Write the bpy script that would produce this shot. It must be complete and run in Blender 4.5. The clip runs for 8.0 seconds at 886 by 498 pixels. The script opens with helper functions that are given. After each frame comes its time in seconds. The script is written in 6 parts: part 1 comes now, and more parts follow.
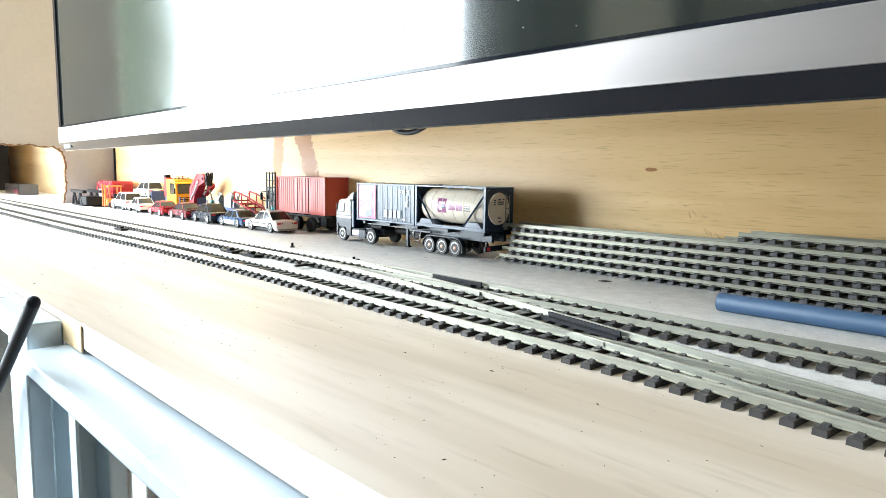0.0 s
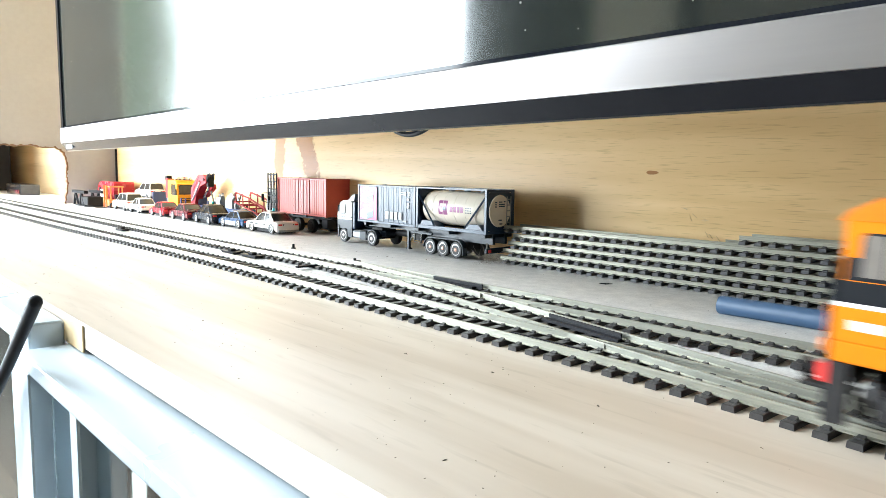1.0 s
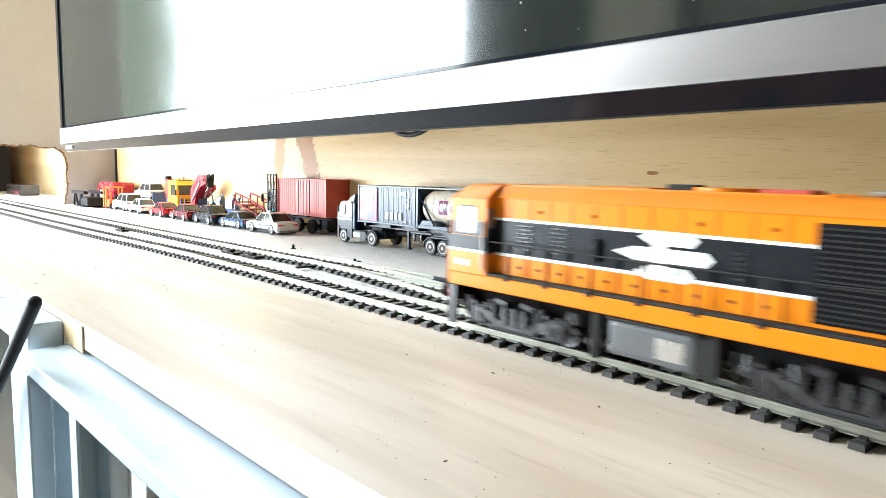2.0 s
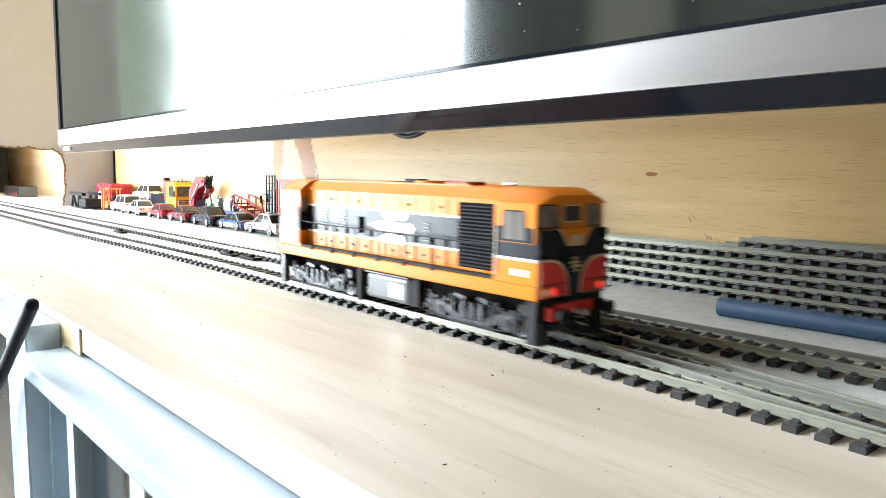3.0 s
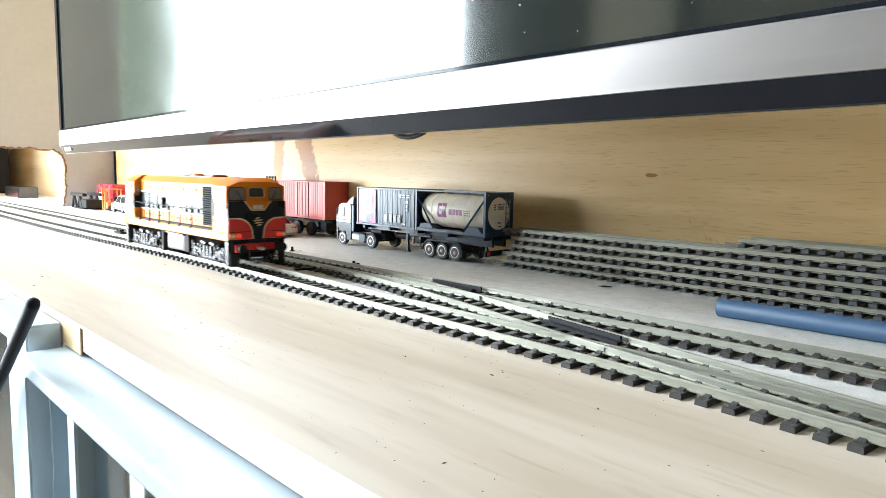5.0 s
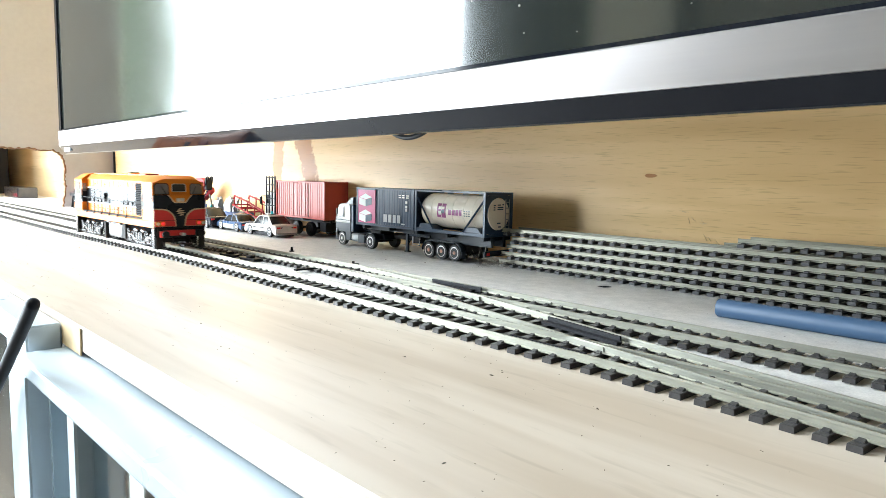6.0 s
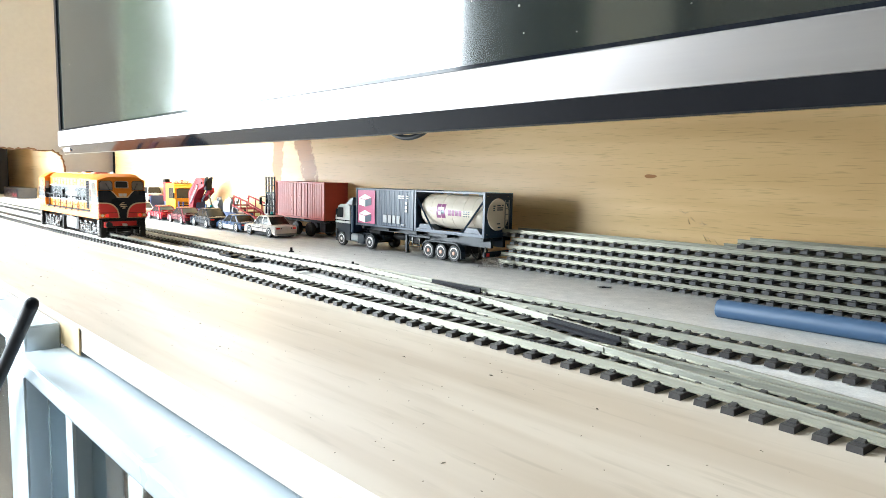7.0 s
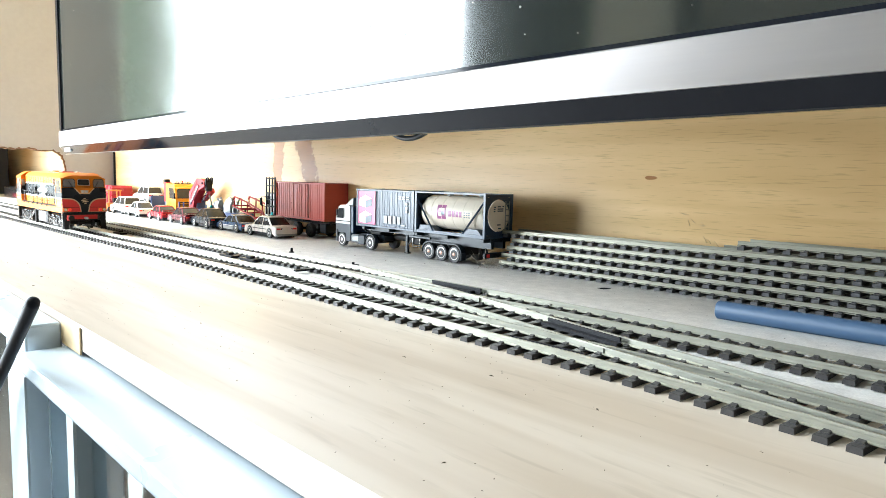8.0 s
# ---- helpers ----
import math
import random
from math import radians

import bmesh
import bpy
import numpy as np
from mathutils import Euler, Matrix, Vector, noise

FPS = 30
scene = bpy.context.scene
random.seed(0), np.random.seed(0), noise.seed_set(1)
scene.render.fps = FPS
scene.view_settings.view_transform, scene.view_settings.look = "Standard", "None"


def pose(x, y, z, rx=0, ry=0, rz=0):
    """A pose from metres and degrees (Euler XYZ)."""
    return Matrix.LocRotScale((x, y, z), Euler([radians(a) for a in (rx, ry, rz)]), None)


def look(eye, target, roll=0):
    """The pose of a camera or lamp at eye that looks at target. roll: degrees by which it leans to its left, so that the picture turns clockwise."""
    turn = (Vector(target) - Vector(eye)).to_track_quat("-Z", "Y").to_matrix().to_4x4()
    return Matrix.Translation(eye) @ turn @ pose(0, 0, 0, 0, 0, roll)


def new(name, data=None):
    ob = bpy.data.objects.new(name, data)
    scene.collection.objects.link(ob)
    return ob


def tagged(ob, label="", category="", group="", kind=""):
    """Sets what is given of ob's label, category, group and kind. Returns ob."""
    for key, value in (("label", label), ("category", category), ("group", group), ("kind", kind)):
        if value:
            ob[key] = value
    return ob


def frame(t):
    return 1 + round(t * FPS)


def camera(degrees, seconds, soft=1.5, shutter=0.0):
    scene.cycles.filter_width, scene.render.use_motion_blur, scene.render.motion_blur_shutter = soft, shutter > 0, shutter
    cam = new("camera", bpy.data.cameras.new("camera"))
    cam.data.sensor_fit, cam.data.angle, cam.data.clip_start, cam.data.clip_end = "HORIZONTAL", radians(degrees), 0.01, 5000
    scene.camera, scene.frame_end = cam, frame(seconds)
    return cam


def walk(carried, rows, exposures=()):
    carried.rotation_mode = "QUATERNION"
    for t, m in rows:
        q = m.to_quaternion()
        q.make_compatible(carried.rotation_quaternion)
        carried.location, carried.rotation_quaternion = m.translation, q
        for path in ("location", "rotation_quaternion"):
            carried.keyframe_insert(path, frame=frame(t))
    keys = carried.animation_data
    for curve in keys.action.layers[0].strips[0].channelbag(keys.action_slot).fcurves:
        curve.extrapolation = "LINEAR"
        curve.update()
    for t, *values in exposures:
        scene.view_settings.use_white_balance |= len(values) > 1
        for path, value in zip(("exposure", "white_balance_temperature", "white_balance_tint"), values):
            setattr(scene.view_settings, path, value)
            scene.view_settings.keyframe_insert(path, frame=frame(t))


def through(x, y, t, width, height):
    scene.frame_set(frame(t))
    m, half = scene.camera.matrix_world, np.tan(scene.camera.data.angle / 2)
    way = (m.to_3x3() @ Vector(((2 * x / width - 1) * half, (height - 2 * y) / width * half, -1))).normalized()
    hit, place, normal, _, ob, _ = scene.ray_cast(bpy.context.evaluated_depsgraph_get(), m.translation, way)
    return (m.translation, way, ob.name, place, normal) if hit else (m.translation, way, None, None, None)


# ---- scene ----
cam = camera(67.42, 8.0, soft=0.7, shutter=0.75)
walk(cam, [
    (0.0, look((0.00024, 0.00049, 0.06068), (-0.35678, 0.34564, 0.00228), 0.889)),
    (0.5, look((0.00021, 0.00033, 0.06065), (-0.35678, 0.34561, 0.00284), 0.999)),
    (1.0, look((0.00040, -0.00003, 0.06043), (-0.35706, 0.34495, 0.00379), 1.160)),
    (1.5, look((0.00032, -0.00003, 0.06029), (-0.35724, 0.34487, 0.00384), 1.174)),
    (3.0, look((-0.00062, 0.00060, 0.06047), (-0.35740, 0.34648, 0.00507), 1.104)),
    (3.5, look((-0.00061, 0.00053, 0.06036), (-0.35739, 0.34647, 0.00525), 1.110)),
    (4.0, look((-0.00061, 0.00053, 0.06023), (-0.35735, 0.34644, 0.00472), 1.114)),
    (4.5, look((-0.00025, 0.00037, 0.06016), (-0.35739, 0.34597, 0.00531), 1.174)),
    (6.0, look((0.00006, 0.00004, 0.06011), (-0.35677, 0.34609, 0.00606), 1.193)),
    (6.5, look((0.00007, -0.00002, 0.06009), (-0.35678, 0.34603, 0.00613), 1.195)),
    (7.0, look((-0.00008, 0.00022, 0.05976), (-0.35678, 0.34652, 0.00642), 1.256)),
    (7.5, look((0.00000, -0.00000, 0.05980), (-0.35693, 0.34601, 0.00620), 1.293)),
    (8.0, look((0.00000, -0.00022, 0.05952), (-0.35675, 0.34617, 0.00716), 1.419)),
])

# ---- light: daylight through the window opposite the shelf ----
world = bpy.data.worlds.new("world")
scene.world = world
world.use_nodes = True
sky = world.node_tree.nodes.new("ShaderNodeTexSky")
sky.sky_type, sky.sun_disc = "NISHITA", False
sky.sun_elevation, sky.sun_rotation = radians(35), radians(200)
world.node_tree.links.new(sky.outputs[0], world.node_tree.nodes["Background"].inputs[0])
world.node_tree.nodes["Background"].inputs[1].default_value = 0.12
WIN = (-4.30, -1.045, -0.35, 1.60)      # window opening: x from, x to, z from, z to
sky_lamp = bpy.data.lights.new("window_daylight", "AREA")
sky_lamp.shape, sky_lamp.size, sky_lamp.size_y = "RECTANGLE", WIN[1] - WIN[0], WIN[3] - WIN[2]
sky_lamp.energy, sky_lamp.color = 835.0, (0.815, 0.925, 1.0)
lamp_ob = new("window_daylight", sky_lamp)
lamp_ob.matrix_world = look(((WIN[0] + WIN[1]) / 2, -0.71, (WIN[2] + WIN[3]) / 2), ((WIN[0] + WIN[1]) / 2, 1.0, (WIN[2] + WIN[3]) / 2))
scene.view_settings.exposure = 0.0

MM = 0.001


# ---- materials ----
def node(nt, kind, **inputs):
    n = nt.nodes.new(kind)
    for key, value in inputs.items():
        n.inputs[key.replace("_", " ")].default_value = value
    return n


def mat(name, col, rough=0.5, metal=0.0, var=0.08, scale=300.0, bump=0.05, coat=0.0, stretch=(1, 1, 1), emit=0.0, spec=0.5):
    """Paint, plastic or metal with grain and wear at two scales."""
    m = bpy.data.materials.new(name)
    m.use_nodes = True
    nt = m.node_tree
    p = nt.nodes["Principled BSDF"]
    tc = nt.nodes.new("ShaderNodeTexCoord")
    mp = node(nt, "ShaderNodeMapping", Scale=stretch)
    nt.links.new(tc.outputs["Object"], mp.inputs[0])
    fine = node(nt, "ShaderNodeTexNoise", Scale=scale * 4, Detail=4.0)
    wide = node(nt, "ShaderNodeTexNoise", Scale=scale * 0.4, Detail=3.0)
    nt.links.new(mp.outputs[0], fine.inputs[0])
    nt.links.new(mp.outputs[0], wide.inputs[0])
    mix = nt.nodes.new("ShaderNodeMath")
    mix.operation = "MULTIPLY_ADD"
    nt.links.new(fine.outputs[0], mix.inputs[0])
    mix.inputs[1].default_value = 0.5
    half = nt.nodes.new("ShaderNodeMath")
    half.operation = "MULTIPLY"
    half.inputs[1].default_value = 0.5
    nt.links.new(wide.outputs[0], half.inputs[0])
    nt.links.new(half.outputs[0], mix.inputs[2])
    ramp = nt.nodes.new("ShaderNodeValToRGB")
    ramp.color_ramp.elements[0].position, ramp.color_ramp.elements[1].position = 0.3, 0.7
    ramp.color_ramp.elements[0].color = (*[c * (1 - var) for c in col], 1)
    ramp.color_ramp.elements[1].color = (*[min(1, c * (1 + var)) for c in col], 1)
    nt.links.new(mix.outputs[0], ramp.inputs[0])
    nt.links.new(ramp.outputs[0], p.inputs["Base Color"])
    rr = nt.nodes.new("ShaderNodeMapRange")
    rr.inputs[3].default_value, rr.inputs[4].default_value = max(0.02, rough - 0.08), min(1, rough + 0.08)
    nt.links.new(wide.outputs[0], rr.inputs[0])
    nt.links.new(rr.outputs[0], p.inputs["Roughness"])
    p.inputs["Metallic"].default_value = metal
    p.inputs["Coat Weight"].default_value = coat
    p.inputs["Coat Roughness"].default_value = 0.12
    p.inputs["Specular IOR Level"].default_value = spec
    if bump:
        b = node(nt, "ShaderNodeBump", Strength=bump, Distance=0.0004)
        nt.links.new(fine.outputs[0], b.inputs["Height"])
        nt.links.new(b.outputs[0], p.inputs["Normal"])
    if emit:
        p.inputs["Emission Color"].default_value = (*col, 1)
        p.inputs["Emission Strength"].default_value = emit
    return m


def wood(name, light, dark, rough=0.45, spec=0.3, rings=(1.2, 30, 30), fine=(6, 400, 400), pores=0.25, reflections_knots=None, coat=0.0, bump=0.12):
    """Sawn wood or veneer with its grain along x; dark reflections painted in and knots: x, z, half width, half height
    and lean of each.
    """
    m = bpy.data.materials.new(name)
    m.use_nodes = True
    nt = m.node_tree
    p = nt.nodes["Principled BSDF"]
    tc = nt.nodes.new("ShaderNodeTexCoord")
    m1 = node(nt, "ShaderNodeMapping", Scale=rings)
    m2 = node(nt, "ShaderNodeMapping", Scale=fine)
    n1 = node(nt, "ShaderNodeTexNoise", Scale=1.0, Detail=3.0, Distortion=0.6)
    n2 = node(nt, "ShaderNodeTexNoise", Scale=1.0, Detail=5.0)
    for mm, nn in ((m1, n1), (m2, n2)):
        nt.links.new(tc.outputs["Object"], mm.inputs[0])
        nt.links.new(mm.outputs[0], nn.inputs[0])
    r1 = nt.nodes.new("ShaderNodeValToRGB")
    r1.color_ramp.elements[0].position, r1.color_ramp.elements[1].position = 0.36, 0.64
    r1.color_ramp.elements[0].color, r1.color_ramp.elements[1].color = (*dark, 1), (*light, 1)
    nt.links.new(n1.outputs[0], r1.inputs[0])
    r2 = nt.nodes.new("ShaderNodeValToRGB")
    r2.color_ramp.elements[0].position, r2.color_ramp.elements[1].position = 0.30, 0.42
    r2.color_ramp.elements[0].color = (1 - pores, 1 - pores * 1.1, 1 - pores * 1.25, 1)
    r2.color_ramp.elements[1].color = (1, 1, 1, 1)
    nt.links.new(n2.outputs[0], r2.inputs[0])
    mx = nt.nodes.new("ShaderNodeMix")
    mx.data_type, mx.blend_type = "RGBA", "MULTIPLY"
    mx.inputs[0].default_value = 1.0
    nt.links.new(r1.outputs[0], mx.inputs[6])
    nt.links.new(r2.outputs[0], mx.inputs[7])
    out = mx.outputs[2]
    if reflections_knots:
        for sx, sz, wx, wz, lean in reflections_knots:
            mul = node(nt, "ShaderNodeMapping", Location=(sx, 0, sz), Rotation=(0, radians(lean), 0), Scale=(wx, 1000.0, wz))
            mul.vector_type = "TEXTURE"
            nt.links.new(tc.outputs["Object"], mul.inputs[0])
            ln = nt.nodes.new("ShaderNodeVectorMath")
            ln.operation = "LENGTH"
            nt.links.new(mul.outputs[0], ln.inputs[0])
            wob = node(nt, "ShaderNodeTexNoise", Scale=130.0, Detail=5.0)
            nt.links.new(tc.outputs["Object"], wob.inputs[0])
            ad = nt.nodes.new("ShaderNodeMath")
            ad.operation = "MULTIPLY_ADD"
            ad.inputs[1].default_value = 1.1
            nt.links.new(wob.outputs[0], ad.inputs[0])
            nt.links.new(ln.outputs["Value"], ad.inputs[2])
            rs = nt.nodes.new("ShaderNodeValToRGB")
            rs.color_ramp.elements[0].position, rs.color_ramp.elements[1].position = 1.30 / 2, 1.46 / 2
            rs.color_ramp.elements[0].color, rs.color_ramp.elements[1].color = (0.50, 0.32, 0.19, 1), (1, 1, 1, 1)
            hf = nt.nodes.new("ShaderNodeMath")
            hf.operation = "MULTIPLY"
            hf.inputs[1].default_value = 0.5
            nt.links.new(ad.outputs[0], hf.inputs[0])
            nt.links.new(hf.outputs[0], rs.inputs[0])
            m3 = nt.nodes.new("ShaderNodeMix")
            m3.data_type, m3.blend_type = "RGBA", "MULTIPLY"
            m3.inputs[0].default_value = 1.0
            nt.links.new(out, m3.inputs[6])
            nt.links.new(rs.outputs[0], m3.inputs[7])
            out = m3.outputs[2]
    nt.links.new(out, p.inputs["Base Color"])
    p.inputs["Roughness"].default_value = rough
    p.inputs["Coat Weight"].default_value = coat
    p.inputs["Coat Roughness"].default_value = 0.25
    p.inputs["Specular IOR Level"].default_value = spec
    b = node(nt, "ShaderNodeBump", Strength=bump, Distance=0.0003)
    nt.links.new(n2.outputs[0], b.inputs["Height"])
    nt.links.new(b.outputs[0], p.inputs["Normal"])
    return m


def glass(name, tint=(0.9, 0.95, 0.95), rough=0.02):
    m = bpy.data.materials.new(name)
    m.use_nodes = True
    p = m.node_tree.nodes["Principled BSDF"]
    p.inputs["Base Color"].default_value = (*tint, 1)
    p.inputs["Roughness"].default_value = rough
    p.inputs["Transmission Weight"].default_value = 1.0
    return m


PINE = wood("pine_board", (0.62, 0.53, 0.44), (0.51, 0.415, 0.325), 0.42, 0.5, (5.0, 55, 55), (30, 260, 260), 0.12, bump=0.12)
PINE_RAW = wood("raw_pine_edge", (0.68, 0.52, 0.31), (0.56, 0.39, 0.20), 0.6, 0.3, (2, 60, 60), (10, 300, 300), 0.15)
# first two marks: dark varnish reflections painted as colour; the third is a knot
VENEER = wood("oak_veneer", (0.80, 0.56, 0.28), (0.63, 0.405, 0.18), 0.36, 0.20, (2.4, 26, 36), (70, 900, 1500), 0.22, [(-0.660, 0.088, 0.013, 0.075, 6.0), (-0.610, 0.092, 0.017, 0.075, -24.0), (-0.2106, 0.0635, 0.0048, 0.0016, 0.0)])
VENEER_PALE = wood("pale_veneer", (0.66, 0.50, 0.30), (0.55, 0.40, 0.22), 0.5, 0.3, (1.3, 20, 30), (9, 300, 400), 0.2)
GREY_BOARD = mat("grey_painted_board", (0.68, 0.655, 0.63), 0.55, var=0.20, scale=330, bump=0.5)
CARD = mat("beige_card", (0.36, 0.362, 0.375), 0.8, var=0.05, scale=40, bump=0.1)
TORN = mat("torn_card_edge", (0.16, 0.09, 0.05), 0.95, var=0.3, scale=300, bump=0.6)
WALLP = mat("room_paint", (0.42, 0.42, 0.39), 0.8, var=0.05, scale=8, bump=0.02)
PALEDOOR = mat("pale_door_paint", (0.80, 0.82, 0.72), 0.6, var=0.04, scale=10)
DARKCURT = mat("dark_curtain", (0.07, 0.085, 0.075), 0.85, var=0.1, scale=20, stretch=(8, 1, 0.3))

def thin_cloth(name, col, through):
    """Woven curtain that lets some daylight through."""
    m = mat(name, col, 0.9, var=0.10, scale=12, stretch=(8, 1, 0.3))
    nt = m.node_tree
    p, out = nt.nodes["Principled BSDF"], nt.nodes["Material Output"]
    tl = nt.nodes.new("ShaderNodeBsdfTranslucent")
    tl.inputs[0].default_value = (*through, 1)
    ad = nt.nodes.new("ShaderNodeAddShader")
    nt.links.new(p.outputs[0], ad.inputs[0])
    nt.links.new(tl.outputs[0], ad.inputs[1])
    nt.links.new(ad.outputs[0], out.inputs[0])
    return m


CURTAIN = thin_cloth("grey_green_curtain", (0.18, 0.20, 0.14), (0.075, 0.092, 0.068))
FLOORM = mat("brown_floor", (0.06, 0.048, 0.038), 0.8, var=0.2, scale=10, spec=0.15)
CEILM = mat("ceiling_paint", (0.62, 0.61, 0.58), 0.9, var=0.03, scale=10)
UPVC = mat("pale_blue_white_plastic", (0.53, 0.61, 0.68), 0.30, var=0.02, scale=60, bump=0.02)
PANE = glass("window_pane", (0.75, 0.82, 0.82))
# near-black colour that stands in for shade behind the panes
DARKIN = mat("dark_shade_sheet", (0.022, 0.016, 0.012), 0.8, var=0.5, scale=40, stretch=(6, 6, 0.6), spec=0.08)
BLACK = mat("black_plastic", (0.006, 0.0065, 0.009), 0.42, var=0.15, scale=200, spec=0.16)
GLOSSBLACK = mat("gloss_black_lip", (0.008, 0.009, 0.012), 0.08, var=0.1, scale=100, bump=0.0, spec=0.14)
SILVER = mat("silver_bezel", (0.38, 0.355, 0.36), 0.30, metal=0.9, var=0.03, scale=60, bump=0.015, stretch=(0.1, 3, 3))
SCREEN = mat("dark_screen", (0.010, 0.012, 0.011), 0.05, var=0.1, scale=50, bump=0.0, coat=0.5, spec=0.6)
SLEEPER = mat("sleeper_plastic", (0.034, 0.031, 0.031), 0.45, var=0.25, scale=400, bump=0.3)
RAILM = mat("nickel_silver_rail", (0.40, 0.395, 0.34), 0.42, metal=0.8, var=0.14, scale=120, bump=0.05, stretch=(0.2, 2, 2))
RODM = mat("black_rubber_stay", (0.014, 0.016, 0.021), 0.6, var=0.2, spec=0.25)
OLDRAIL = mat("dull_old_rail", (0.36, 0.355, 0.29), 0.48, metal=0.5, var=0.2, scale=120, bump=0.05, stretch=(0.2, 2, 2))
DUSTW = mat("pale_dust", (0.40, 0.39, 0.36), 0.95, var=0.2)
DUSTY = mat("dusty_sleeper_plastic", (0.075, 0.075, 0.08), 0.6, var=0.3, scale=300, bump=0.3)
TUBE = mat("blue_tube", (0.032, 0.075, 0.145), 0.55, var=0.06, scale=80, bump=0.04)
FROG = mat("black_check_rail", (0.016, 0.016, 0.019), 0.5, var=0.2, scale=300, spec=0.25)


# ---- mesh helpers, in millimetres ----
def box(bm, x0, y0, z0, x1, y1, z1, bev=0.0, seg=1):
    r = bmesh.ops.create_cube(bm, size=1.0)
    vs = r["verts"]
    for v in vs:
        v.co = Vector(((x0 + x1) / 2 + v.co.x * (x1 - x0), (y0 + y1) / 2 + v.co.y * (y1 - y0), (z0 + z1) / 2 + v.co.z * (z1 - z0)))
    if bev:
        es = list({e for v in vs for e in v.link_edges})
        bmesh.ops.bevel(bm, geom=es, offset=bev, segments=seg, affect="EDGES", profile=0.6)
    return bm


def rod(bm, a, b, r, n=12, r2=None, caps=True):
    a, b = Vector(a), Vector(b)
    d = b - a
    m = Matrix.Translation((a + b) / 2) @ d.to_track_quat("Z", "Y").to_matrix().to_4x4()
    bmesh.ops.create_cone(bm, cap_ends=caps, segments=n, radius1=r, radius2=r if r2 is None else r2, depth=d.length, matrix=m)
    return bm


def prism(bm, pts, axis, a, b):
    """A closed outline swept from a to b along axis x, y or z."""
    def at(p, w):
        return {"x": (w, p[0], p[1]), "y": (p[0], w, p[1]), "z": (p[0], p[1], w)}[axis]
    lo = [bm.verts.new(at(p, a)) for p in pts]
    hi = [bm.verts.new(at(p, b)) for p in pts]
    n = len(pts)
    faces = [bm.faces.new(lo), bm.faces.new(hi)]
    for i in range(n):
        faces.append(bm.faces.new((lo[i], lo[(i + 1) % n], hi[(i + 1) % n], hi[i])))
    bmesh.ops.recalc_face_normals(bm, faces=faces)
    return bm


def loft(bm, rings, close=True):
    """Rings of equal length joined one to the next, ends closed."""
    vs = [[bm.verts.new(p) for p in r] for r in rings]
    n = len(rings[0])
    faces = []
    for a, b in zip(vs, vs[1:]):
        for i in range(n):
            faces.append(bm.faces.new((a[i], a[(i + 1) % n], b[(i + 1) % n], b[i])))
    if close:
        faces += [bm.faces.new(vs[0]), bm.faces.new(vs[-1])]
    bmesh.ops.recalc_face_normals(bm, faces=faces)
    return bm


def pipe(bm, pts, r, n=8):
    rings = []
    for i, p in enumerate(pts):
        a, b = Vector(pts[max(0, i - 1)]), Vector(pts[min(len(pts) - 1, i + 1)])
        q = (b - a).to_track_quat("Z", "Y")
        rings.append([Vector(p) + q @ Vector((r * math.cos(k * math.tau / n), r * math.sin(k * math.tau / n), 0)) for k in range(n)])
    return loft(bm, rings)


def mesh_of(name, bm, material, smooth=False):
    bmesh.ops.scale(bm, vec=(MM, MM, MM), verts=bm.verts)
    me = bpy.data.meshes.new(name)
    bm.to_mesh(me)
    bm.free()
    me.materials.append(material)
    if smooth:
        for f in me.polygons:
            f.use_smooth = True
        me.set_sharp_from_angle(angle=radians(35))
    return me


def part(name, bm, material, parent=None, label="", smooth=False, m=None):
    ob = new(name, mesh_of(name, bm, material, smooth))
    ob.parent = parent
    if m is not None:
        ob.matrix_basis = m
    if label:
        tagged(ob, label)
    return ob


def shared(name, me, parent, m):
    ob = new(name, me)
    ob.parent = parent
    ob.matrix_basis = m
    return ob


def thing(name, label, category, m=None, group="", kind=""):
    ob = new(name)
    ob.empty_display_size = 0.01
    if m is not None:
        ob.matrix_basis = m
    return tagged(ob, label, category, group, kind)


def at(x, y, z, rz=0, rx=0, ry=0):
    return pose(x * MM, y * MM, z * MM, rx, ry, rz)


B = bmesh.new


